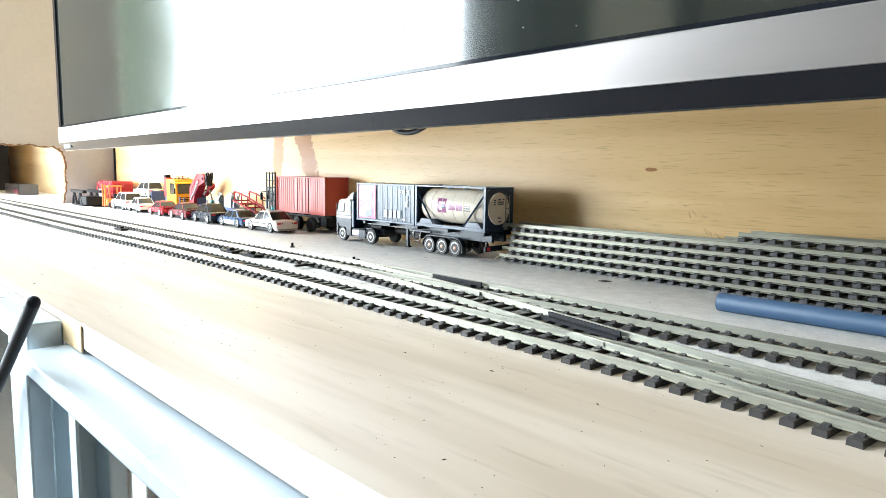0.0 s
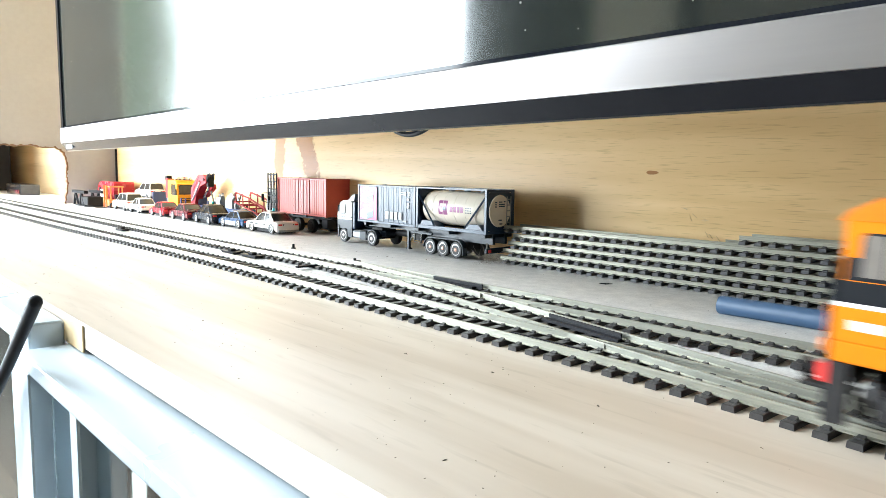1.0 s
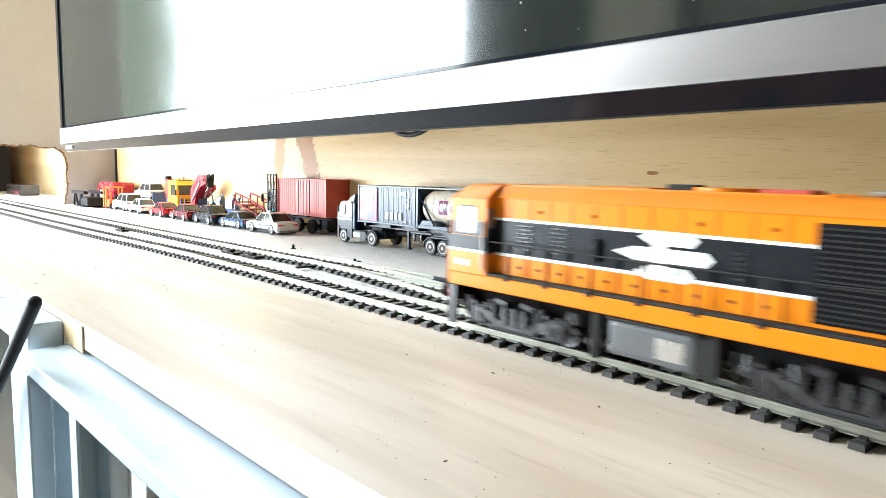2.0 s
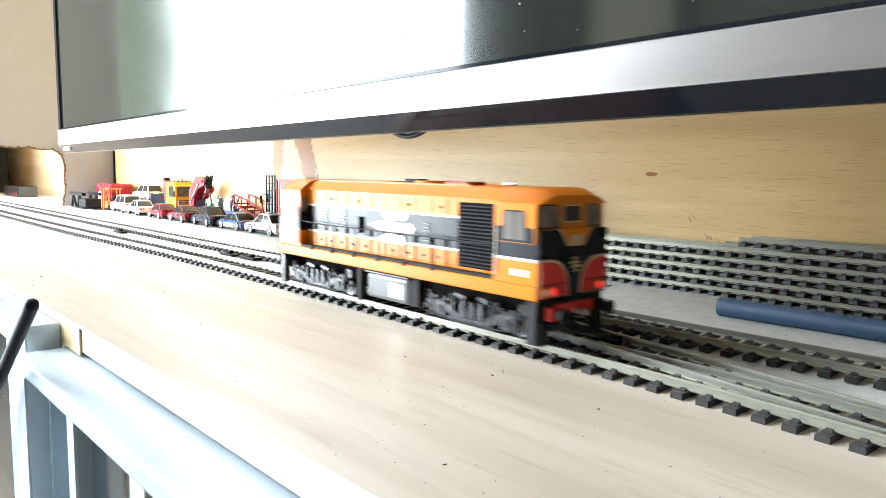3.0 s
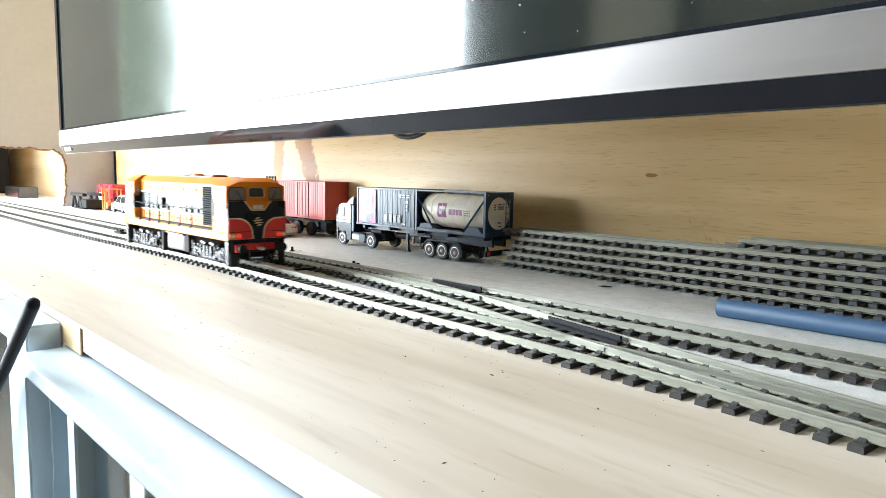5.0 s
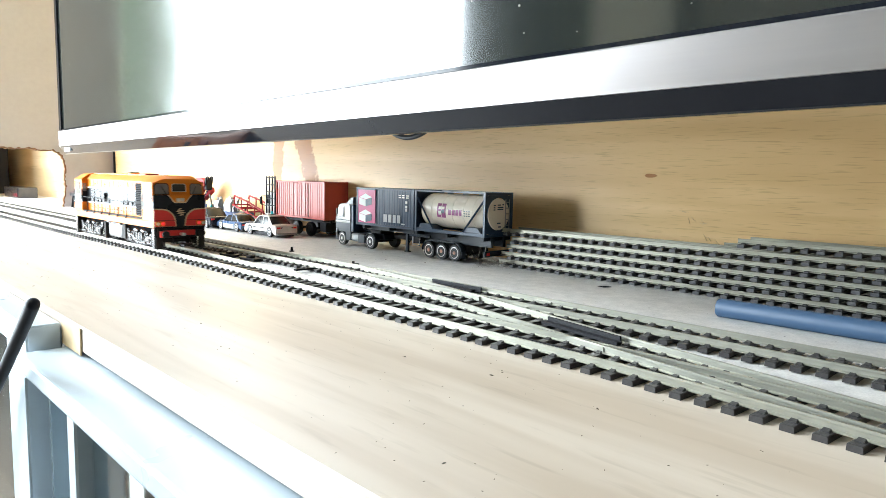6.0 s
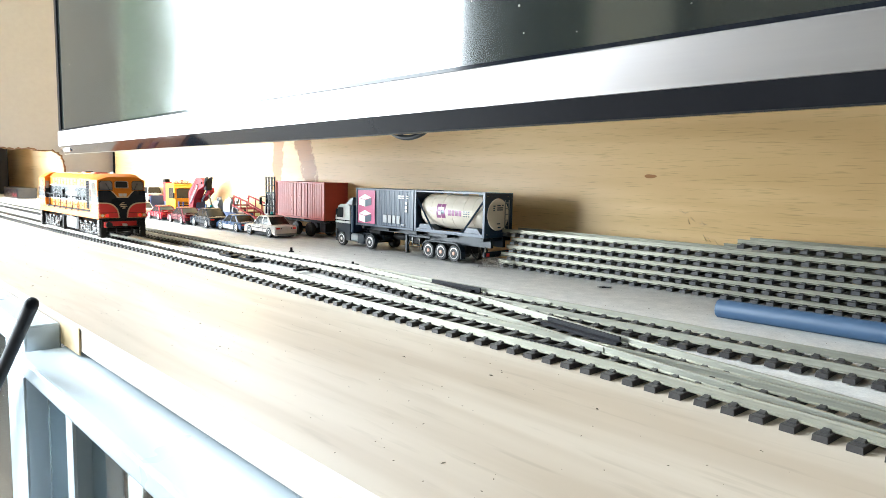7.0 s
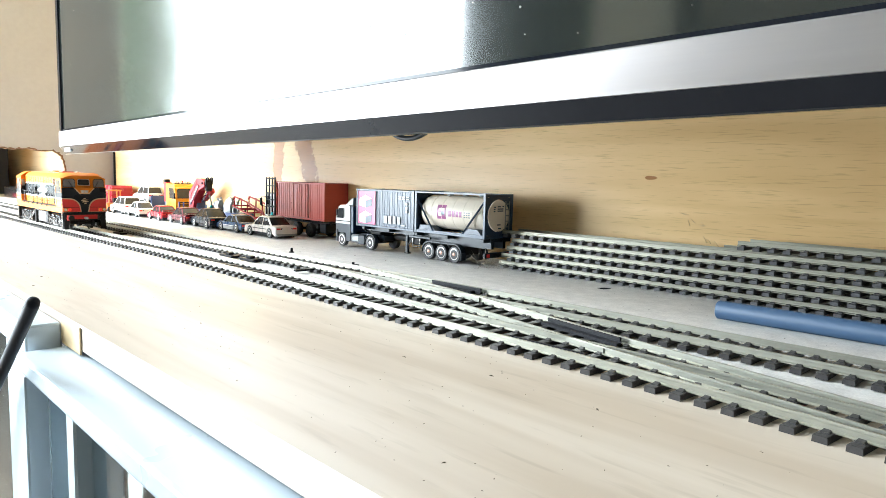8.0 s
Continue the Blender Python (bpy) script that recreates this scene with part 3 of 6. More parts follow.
CRANERED = mat("red_crane_paint", (0.34, 0.02, 0.026), 0.42, var=0.12, spec=0.2)
BLUEBED = mat("blue_bed_paint", (0.035, 0.07, 0.19), 0.4, var=0.1)
GREYMET = mat("pale_grey_casting", (0.27, 0.28, 0.28), 0.45, metal=0.3, var=0.2)
CYAN = mat("cyan_beacon", (0.02, 0.50, 0.55), 0.2, var=0.05)
ORANGEF = mat("forklift_orange", (0.62, 0.19, 0.035), 0.45, var=0.08)
WARNYEL = mat("yellow_stripe", (0.75, 0.52, 0.03), 0.4, var=0.04)
CRUMB = mat("dark_sawdust_crumb", (0.10, 0.075, 0.055), 0.9, var=0.4)
DUST = mat("grey_dust_fibre", (0.34, 0.30, 0.26), 0.95, var=0.2)


def lathe(bm, prof, y0=0.0, n=22, cx=0.0, cz=0.0):
    """Profile of (radius, y) turned about the y axis."""
    rings = [[(cx + r * math.cos(k * math.tau / n), y0 + y, cz + r * math.sin(k * math.tau / n)) for k in range(n)] for r, y in prof]
    return loft(bm, rings)


def wheel(parent, x, y, z, r, w, side, rim_mat=RIM, frac=0.62, hub=None):
    """A road wheel whose outer face looks to side * y."""
    t = part("wheel", lathe(B(), [(r * frac, -w / 2), (r * 0.93, -w / 2), (r, -w * 0.3), (r, w * 0.3), (r * 0.93, w / 2), (r * frac, w / 2)]), TYRE, parent, "black rubber tyre", True, at(x, y, z))
    s = side
    q = r * frac
    rim = lathe(B(), [(q * 0.98, -s * w * 0.3), (q * 1.02, s * w * 0.50), (q * 0.90, s * w * 0.53), (q * 0.80, s * w * 0.42), (q * 0.58, s * w * 0.34), (q * 0.42, s * w * 0.36), (0.05, s * w * 0.36)])
    part("rim", rim, rim_mat, t, "pale metal rim", True)
    if hub:
        part("hub", lathe(B(), [(q * 0.40, s * w * 0.34), (q * 0.36, s * w * 0.50), (q * 0.24, s * w * 0.60), (0.05, s * w * 0.62)], 0.0, 12), hub, t, "small hub cap", True)
    return t


def quad_pane(bm, q, fx0, fx1, fy0, fy1, out=0.18, thick=0.25, rnd=0.0):
    """A pane on the face with corners q (lower left, lower right, upper right, upper left), between fractions, proud by out."""
    q = [Vector(p) for p in q]
    def bl(u, v):
        return (q[0] * (1 - u) + q[1] * u) * (1 - v) + (q[3] * (1 - u) + q[2] * u) * v
    n = (q[1] - q[0]).cross(q[3] - q[0]).normalized()
    cut = 0.12 + rnd
    uv = [(fx0, fy0), (fx1, fy0), (fx1, fy1 - cut * (fy1 - fy0)), (fx1 - cut * 0.6 * (fx1 - fx0), fy1), (fx0 + cut * 0.6 * (fx1 - fx0), fy1), (fx0, fy1 - cut * (fy1 - fy0))]
    a = [bl(u, v) + n * out for u, v in uv]
    b = [p - n * thick for p in a]
    return loft(bm, [b, a])


# ---- the diesel locomotive ----
LONG = 1.055


def locomotive():
    lo = thing("diesel_locomotive", "orange and black model diesel locomotive running on the front track", "locomotive", at(0, 0, 0))
    X, Y = 77.5, 18.6
    P = lambda n, bm, m, lab="", sm=False, par=lo: part(n, bm, m, par, lab, sm)
    # running plate
    P("sill", box(B(), -X, -Y, 16, X, Y, 21, 0.4), ORANGE, "orange side sill")
    P("walkway", box(B(), -62, -Y + 0.3, 21.02, 60, Y - 0.3, 22.0, 0.2), DARKM, "dark walkway beside the hood")
    # hood
    H = 14.4
    for n, z0, z1, m, lab in (("hood_lower", 22.0, 28.2, ORANGE, "orange lower hood"), ("hood_line", 28.2, 29.2, WHITEP, "white line"), ("hood_band", 29.2, 40.4, BLACKP, "black hood band"),
                              ("hood_line", 40.4, 41.3, WHITEP, "white line"), ("hood_upper", 41.3, 48.0, ORANGE, "orange upper hood")):
        d = 0.12 if n == "hood_line" else 0.0
        P(n, box(B(), -60, -H - d, z0, 58, H + d, z1), m, lab)
    roof = [(-H - 0.3, 48.0), (H + 0.3, 48.0), (H - 3.2, 51.6), (H - 6, 52.3), (-H + 6, 52.3), (-H + 3.2, 51.6)]
    P("hood_roof", prism(B(), roof, "x", -60, 58), ORANGE_DULL, "orange hood roof", True)
    # hood doors: thin seams, hinges and door edges on both sides
    for s in (-1, 1):
        for x in (-52, -44, -36, -28, -20, -11, -2, 7, 16, 25, 33):
            for z0, z1, m in ((22.4, 28.0, SEAM), (41.6, 47.2, ORANGE_DULL)):
                P("door_seam", box(B(), x - 0.25, s * (H + 0.12) - 0.12, z0, x + 0.25, s * (H + 0.12) + 0.12, z1), m)
        for x in (-48, -40, -32, -24, -15, -6, 3, 12, 21, 29):
            P("door_latch", box(B(), x - 0.5, s * (H + 0.2) - 0.3, 24.6, x + 0.5, s * (H + 0.2) + 0.3, 25.4), DARKM)
        for x in (-52, -44, -36, -28, -11, -2, 7, 16, 25, 33):
            P("door_hinge", box(B(), x - 0.35, s * (H + 0.3) - 0.3, 29.6, x + 0.35, s * (H + 0.3) + 0.3, 32.0), MATTBLK)
        for x in (-40, -20, 12, 30):
            P("lifting_eye", box(B(), x - 0.6, s * (H + 0.25) - 0.25, 43.6, x + 0.6, s * (H + 0.25) + 0.25, 44.6, 0.1), SEAM)
        for x in (-46, -32):
            for k in range(7):
                P("louvre", box(B(), x - 3.2, s * (H + 0.25) - 0.25, 31 + k * 1.3, x + 3.2, s * (H + 0.25) + 0.25, 31.7 + k * 1.3, 0.1), GREYM)
        for k in range(6):
            P("louvre", box(B(), 21, s * (H + 0.25) - 0.25, 30.4 + k * 1.3, 24, s * (H + 0.25) + 0.25, 31.1 + k * 1.3, 0.1), GREYM)
        # radiator grille near one cab
        g = P("radiator_grille", box(B(), 39, s * H - 0.25, 23, 56.5, s * H + 0.25, 46.4), MATTBLK, "black slatted radiator grille")
        for k in range(17):
            P("slat", box(B(), 39.6, s * (H + 0.5) - 0.35, 23.6 + k * 1.33, 56.0, s * (H + 0.5) + 0.35, 24.1 + k * 1.33, 0.1), DARKM, par=g)
        # plain arrow mark on the band
        mk = P("arrow_mark", box(B(), -1, s * (H + 0.1) - 0.1, 28.6, 3, s * (H + 0.1) + 0.1, 40.6), CREAMP, "white arrow-shaped mark")
        for z0, z1, xa, xb, tip in ((37.4, 41.4, -5, 10, 4), (32.6, 36.6, -13, 14, 7), (27.6, 31.6, -6, 9, 4)):
            pts = [(xa, (z0 + z1) / 2), (xa + tip, z1), (xb, z1), (xb + 2, (z0 + z1) / 2), (xb, z0), (xa + tip, z0)]
            P("mark_bar", prism(B(), pts, "y", s * (H + 0.14), s * (H + 0.34)), WHITEP, par=mk)
        # handrail with stanchions
        pts = [(-58, s * (Y - 0.8), 33.0), (-40, s * (Y - 0.8), 32.6), (0, s * (Y - 0.8), 32.6), (40, s * (Y - 0.8), 32.6), (58, s * (Y - 0.8), 33.0)]
        P("handrail", pipe(B(), pts, 0.28, 6), DARKM, "thin dark handrail", True)
        for x in (-50, -34, -18, -2, 14, 30):
            P("stanchion", rod(B(), (x, s * (Y - 0.8), 21.5), (x, s * (Y - 0.8), 32.7), 0.32, 6), GREYM)
            P("walkway_bracket", box(B(), x - 1.1, s * (Y - 0.1) - 0.5, 20.3, x + 1.1, s * (Y - 0.1) + 0.5, 22.3, 0.2), DARKM)
        P("exhaust_post", box(B(), -19.4, s * (H + 0.9) - 0.8, 30.5, -17.6, s * (H + 0.9) + 0.8, 37.5, 0.2), BLACKP)
    # roof fittings
    P("roof_fan", rod(B(), (12, 0, 52.2), (12, 0, 53.6), 8.5, 24), ORANGE_DULL, "round roof fan cowl", True)
    P("roof_hatch", box(B(), -30, -6, 52.2, -8, 6, 53.0, 0.3), ORANGE_DULL)
    P("roof_vent", box(B(), 22, -5, 52.2, 34, 5, 53.6, 0.4), REDBOX, "reddish roof vent")
    P("roof_rib", box(B(), -58, -9.4, 51.9, 40, -8.8, 52.7, 0.1), ORANGE_DULL)
    P("roof_rib", box(B(), -58, 8.8, 51.9, 40, 9.4, 52.7, 0.1), ORANGE_DULL)
    P("exhaust_stack", box(B(), -4, -3.4, 52.2, 4, 3.4, 54.2, 0.4), DARKM, "dark exhaust stack")
    P("horn", rod(B(), (44, 4, 53.0), (50, 4, 53.2), 0.9, 10, 0.5), STEEL, "", True)
    # cabs
    for e in (-1, 1):
        def xx(a, b):
            return (min(e * a, e * b), max(e * a, e * b))
        a, b = xx(59.6, 77.4)
        cab_lo = P("cab_lower", box(B(), a, -Y, 21.02, b, Y, 28.6), ORANGE, "orange lower cab side")
        P("cab_line", box(B(), a - 0.05, -Y - 0.08, 28.6, b - (0.3 if e > 0 else -0.02), Y + 0.08, 29.6), WHITEP)
        P("cab_band", box(B(), a, -Y, 29.6, b, Y, 34.4), BLACKP, "black cab band")
        # window storey: side walls, rear wall and raked front
        f0, f1 = 77.4 * e, 75.2 * e
        zt = 47.6
        for s in (-1, 1):
            cx0, cx1 = xx(59.6, 76.2)
            P("cab_side_upper", box(B(), cx0, s * (Y - 0.4) - 0.4, 34.4, cx1, s * (Y - 0.4) + 0.4, zt), ORANGE, "orange cab side")
            lo_c = [(60.5 * e, s * (Y + 0.01), 34.6), (75.8 * e, s * (Y + 0.01), 34.6), (75.2 * e, s * (Y + 0.01), zt - 0.5), (60.5 * e, s * (Y + 0.01), zt - 0.5)]
            if e * s > 0:
                lo_c = [lo_c[1], lo_c[0], lo_c[3], lo_c[2]]
            P("side_band", quad_pane(B(), lo_c, 0.0, 1.0, 0.0, 0.40, 0.06, 0.2, -0.11), BLACKP)
            P("side_window_frame", quad_pane(B(), lo_c, 0.16, 0.80, 0.03, 0.84, 0.14, 0.2), BLACKP, "dark window frame")
            P("side_window", quad_pane(B(), lo_c, 0.20, 0.48, 0.07, 0.80, 0.24, 0.2), CABGLASS_P, "pale side window")
            P("side_window", quad_pane(B(), lo_c, 0.51, 0.77, 0.07, 0.80, 0.24, 0.2), CABGLASS_P, "pale side window")
        # back wall of the cab above the walkway
        w0, w1 = xx(59.2, 60.2)
        P("cab_back_lower", box(B(), w0, -Y + 0.1, 21.05, w1, Y - 0.1, 28.7), ORANGE_DULL)
        P("cab_back_band", box(B(), w0, -Y + 0.1, 28.7, w1, Y - 0.1, 39.0), BLACKP)
        P("cab_back_upper", box(B(), w0, -Y + 0.1, 39.0, w1, Y - 0.1, zt), ORANGE_DULL)
        for s in (-1, 1):
            v0, v1 = xx(58.8, 60.6)
            P("cab_back_window", box(B(), v0, s * 16.6 - 1.5, 37.5, v1, s * 16.6 + 1.5, 44.5, 0.3), CABGLASS_P, "small rear cab window")
        # roof
        prof = [(-Y - 0.3, zt), (Y + 0.3, zt), (Y - 5.6, 51.8), (Y - 9, 52.6), (-Y + 9, 52.6), (-Y + 5.6, 51.8)]
        big = [(59.2 * e, y, z) for y, z in prof]
        mid = [(73.0 * e, y, z) for y, z in prof]
        end = [(77.6 * e, y * 0.97, zt + (z - zt) * 0.55 - 0.2) for y, z in prof]
        P("cab_roof", loft(B(), [big, mid, end]), ORANGE_DULL, "orange cab roof", True)
        # front: lower red nose with tan edging, black chest, raked windscreens
        fx = 77.4 * e
        P("nose", box(B(), *(min(fx, fx + e * 0.9),), -Y, 16.0, max(fx, fx + e * 0.9), Y, 39.0, 0.3), BLACKP, "black front panel")
        for s in (-1, 1):
            arc = [(s * (Y - 0.25), 17.2), (s * 3.4, 17.2)]
            for k in range(9):
                a_ = k / 8 * math.pi / 2
                arc.append((s * (4.0 + 9.0 * (1 - math.cos(a_)) ** 1.0), 20.0 + 8.6 * math.sin(a_)))
            arc.append((s * (Y - 0.25), 28.9))
            P("tan_edging", prism(B(), [(y - s * 0.0, z) for y, z in [(s * (Y - 0.2), 17.0), (s * 2.7, 17.0)] + [(s * (3.2 + 9.2 * (1 - math.cos(k / 8 * math.pi / 2))), 20.0 + 9.5 * math.sin(k / 8 * math.pi / 2)) for k in range(9)] + [(s * (Y - 0.2), 29.7)]], "x", fx + e * 0.95, fx + e * 1.05), TAN, "tan line edging")
            P("red_panel", prism(B(), arc, "x", fx + e * 1.0, fx + e * 1.2), REDP, "red front panel")
            P("panel_seam", box(B(), min(fx + e * 1.1, fx + e * 1.3), min(s * 4.4, s * 18.2), 21.2, max(fx + e * 1.1, fx + e * 1.3), max(s * 4.4, s * 18.2), 21.5), DARKM)
            lx = sorted((fx + e * 1.0, fx + e * 2.2))
            P("lamp_box", box(B(), lx[0], s * 14.6 - 3.4, 17.7, lx[1], s * 14.6 + 3.4, 20.7, 0.3), ORANGE_DULL, "orange lamp housing")
            P("tail_lamp", rod(B(), (fx + e * 2.0, s * 12.9, 19.2), (fx + e * 2.6, s * 12.9, 19.2), 1.25, 14), REDLAMP, "lit red tail lamp")
            P("marker_lamp", rod(B(), (fx + e * 2.0, s * 16.2, 19.2), (fx + e * 2.6, s * 16.2, 19.2), 1.15, 14), LENS, "clear marker lamp")
        lx = sorted((fx + e * 0.9, fx + e * 1.3))
        for z, ya_, yb_ in ((28.6, -1.6, 0.6), (27.2, -3.0, 2.2), (25.8, -2.2, 3.0), (24.4, -0.8, 1.8)):
            P("crest_bar", prism(B(), [(ya_, z), (yb_, z + 0.5), (yb_ + 0.6, z + 1.0), (ya_ + 1.2, z + 1.0)], "x", *lx), TAN, "small gold mark")
        # windscreen storey: centre and two angled side facets
        zb = 34.4
        cen = [(77.5 * e, -6.6, zb), (77.5 * e, 6.6, zb), (76.4 * e, 6.4, zt + 0.3), (76.4 * e, -6.4, zt + 0.3)]
        facets = [("c", cen)]
        for s in (-1, 1):
            facets.append((s, [(77.5 * e, s * 6.6, zb), (75.9 * e, s * (Y - 0.05), zb), (75.0 * e, s * (Y - 0.3), zt + 0.1), (76.4 * e, s * 6.4, zt + 0.3)]))
        for tag, q in facets:
            q = [Vector(p) for p in q]
            n = (q[1] - q[0]).cross(q[3] - q[0])
            if n.x * e < 0:
                q = [q[1], q[0], q[3], q[2]]
                n = -n
            n.normalize()
            P("windscreen_surround", loft(B(), [[p - n * 1.0 for p in q], q]), ORANGE_DULL, "orange windscreen surround")
            if tag == "c":
                P("windscreen", quad_pane(B(), q, 0.10, 0.90, 0.50, 0.93, 0.04, 0.3, 0.04), STEEL, "windscreen frame")
                P("windscreen", quad_pane(B(), q, 0.14, 0.86, 0.53, 0.90, 0.12, 0.3, 0.04), CABGLASS, "dark centre windscreen")
            else:
                P("windscreen_frame", quad_pane(B(), q, 0.12, 0.96, 0.36, 0.95, 0.05, 0.3, 0.10), BLACKP, "windscreen frame")
                P("windscreen", quad_pane(B(), q, 0.16, 0.92, 0.40, 0.92, 0.16, 0.3, 0.10), CABGLASS_P, "side windscreen")
        ax = sorted((fx + e * 0.85, fx + e * 1.15))
        P("apron_edge", prism(B(), [(-9.0, 39.05), (9.0, 39.05), (7.0, 37.0), (4.2, 33.4), (-4.2, 33.4), (-7.0, 37.0)], "x", *ax), TAN, "tan edging of the apron")
        ax = sorted((fx + e * 0.9, fx + e * 1.3))
        P("apron", prism(B(), [(-8.2, 39.1), (8.2, 39.1), (6.2, 36.9), (3.5, 34.0), (-3.5, 34.0), (-6.2, 36.9)], "x", *ax), ORANGE_DULL, "orange apron below the windscreen")
        for s in (-1, 1):
            P("cab_plate", box(B(), min(67 * e, 74 * e), s * (Y + 0.1) - 0.08, 23.6, max(67 * e, 74 * e), s * (Y + 0.1) + 0.08, 25.8), CREAMP, "plain white side plate")
        P("headlight_plate", box(B(), *sorted((fx + e * 1.2, fx + e * 1.5))[:1], -3.2, 34.3, sorted((fx + e * 1.2, fx + e * 1.5))[1], 3.2, 37.0, 0.1), TAN, "tan headlight plate")
        for y in (-1.5, 1.5):
            P("headlight", rod(B(), (77.4 * e, y, 35.6), (79.2 * e, y, 35.6), 1.15, 14), STEEL, "small round headlight")
        for s in (-1, 1):
            P("grab_rail", rod(B(), (60.6 * e, s * (Y + 0.5), 23), (60.6 * e, s * (Y + 0.5), 40), 0.3, 6), WHITEP, "thin pale grab rail")
            P("wiper", rod(B(), (77.7 * e, s * 9.4, 39.4), (76.9 * e, s * 12.4, 45.0), 0.25, 5), DARKM)
        # buffer beam, skirts, buffers, coupling
        bx = sorted((76.0 * e, 78.4 * e))
        P("buffer_beam", box(B(), bx[0], -16.4, 9.2, bx[1], 16.4, 15.9, 0.3), DARKM)
        P("red_beam", box(B(), min(78.3 * e, 79.0 * e), -10.4, 10.6, max(78.3 * e, 79.0 * e), 10.4, 14.4, 0.2), REDP, "red buffer beam plate")
        for s in (-1, 1):
            P("buffer_housing", box(B(), min(78.3 * e, 81.0 * e), s * 12.9 - 2.3, 9.6, max(78.3 * e, 81.0 * e), s * 12.9 + 2.3, 14.2, 0.4), REDP if s < 0 else DARKM)
            P("buffer", rod(B(), (80.8 * e, s * 12.9, 11.9), (83.4 * e, s * 12.9, 11.9), 1.5, 14), DARKM, "", True)
            P("buffer_head", rod(B(), (83.4 * e, s * 12.9, 11.9), (84.4 * e, s * 12.9, 11.9), 2.5, 18), DARKM, "", True)
            sk = sorted((73.4 * e, 77.4 * e))
            P("skirt", box(B(), sk[0], s * 17.6 - 0.7, 1.6, sk[1], s * 17.6 + 0.7, 15.98, 0.3), GREYM if s < 0 else DARKM, "dark side skirt at the cab step")
            P("step", box(B(), min(77.3 * e, 78.6 * e), s * 15.4 - 2.2, 1.2, max(77.3 * e, 78.6 * e), s * 15.4 + 2.2, 9.4, 0.3), DARKM)
            P("brake_hose", pipe(B(), [(78.6 * e, s * 6, 10), (80 * e, s * 6, 8.5), (80.4 * e, s * 6, 4.5)], 0.5, 7), DARKM, "", True)
        P("coupling_hook", box(B(), min(78.6 * e, 84 * e), -1.2, 10.6, max(78.6 * e, 84 * e), 1.2, 12.6, 0.4), STEEL)
        P("coupling_loop", box(B(), min(78 * e, 90 * e), -3, 4.4, max(78 * e, 90 * e), 3, 5.4, 0.3), DARKM)
    # tank, boxes and bogies
    P("fuel_tank", box(B(), -13, -15.2, 3.6, 13, 15.2, 14.2, 1.6, 2), TANKGREY, "grey fuel tank")
    for s in (-1, 1):
        P("tank_end", box(B(), 13.1, s * 13.4 - 1.5, 3.8, 19, s * 13.4 + 1.5, 15.4, 0.3), DARKM)
        P("tank_post", box(B(), -18.0, s * 15.2 - 1.4, 1.6, -15.2, s * 15.2 + 1.4, 18.6, 0.3), DARKM)
        P("filler_plate", box(B(), 2, s * 15.3 - 0.15, 5.6, 10, s * 15.3 + 0.15, 11.6, 0.1), STEEL)
        P("air_pipe", rod(B(), (-13, s * 15.6, 14.9), (14, s * 15.6, 14.9), 0.9, 10), GREYM, "", True)
    # black block added to hide light and darken the space behind the bogies
    P("underframe", box(B(), -71, -11.6, 8.4, 71, 11.6, 15.9, 0.4), MATTBLK, "added black block that gives the shade behind the bogies")
    sets = []
    for bx in (-48, 48):
        bg = P("bogie", box(B(), bx - 24, -10.5, 5.2, bx + 24, 10.5, 8.2, 0.5), DARKM, "dark bogie")
        for s in (-1, 1):
            out = [(bx - 25, 7.5), (bx - 23, 9.6), (bx - 12, 9.9), (bx - 6, 6.6), (bx + 6, 6.6), (bx + 12, 9.9), (bx + 23, 9.6), (bx + 25, 7.5), (bx + 22, 6.4), (bx + 13, 6.6), (bx + 7, 3.6), (bx - 7, 3.6), (bx - 13, 6.6), (bx - 22, 6.4)]
            P("side_frame", prism(B(), out, "y", s * 13.6 - 1.3, s * 13.6 + 1.3), GREYM, "grey cast bogie frame", par=bg)
            for ax in (-16, 16):
                P("axle_box", box(B(), bx + ax - 3.4, s * 14.9 - 1.5, 3.2, bx + ax + 3.4, s * 14.9 + 1.5, 9.6, 0.6), BOGIE, par=bg)
                P("axle_cap", rod(B(), (bx + ax, s * 16.0, 6.3), (bx + ax, s * 16.9, 6.3), 1.5, 12), GREYM, "", True, bg)
                for d in (-5.4, 5.4):
                    P("coil_spring", rod(B(), (bx + ax + d, s * 15, 8.4), (bx + ax + d, s * 15, 12.6), 1.2, 10), BOGIE, "", True, bg)
                P("brake_cylinder", rod(B(), (bx + ax * 0.35 - 2.4, s * 15.4, 12.6), (bx + ax * 0.35 + 2.4, s * 15.4, 11.6), 1.5, 12), GREYM, "", True, bg)
            eq = [(bx - 15, 8.2), (bx - 11, 8.6), (bx - 5, 4.6), (bx + 5, 4.6), (bx + 11, 8.6), (bx + 15, 8.2), (bx + 12, 5.6), (bx + 6, 2.4), (bx - 6, 2.4), (bx - 12, 5.6)]
            P("equaliser", prism(B(), eq, "y", s * 15.6 - 0.7, s * 15.6 + 0.7), BOGIE, "worn grey equaliser beam", par=bg)
            for d in (-4.2, 0.0, 4.2):
                P("leaf_spring", prism(B(), [(bx + d - 1.4, 5.0), (bx + d + 1.4, 5.0), (bx + d + 0.7, 11.0), (bx + d - 0.7, 11.0)], "y", s * 16.3 - 0.5, s * 16.3 + 0.5), BOGIE, par=bg)
            for d in (-18, -13, 13, 18):
                P("bolt", rod(B(), (bx + d, s * 14.8, 10.6), (bx + d, s * 16.4, 10.6), 0.7, 8), BOGIE, "", True, bg)
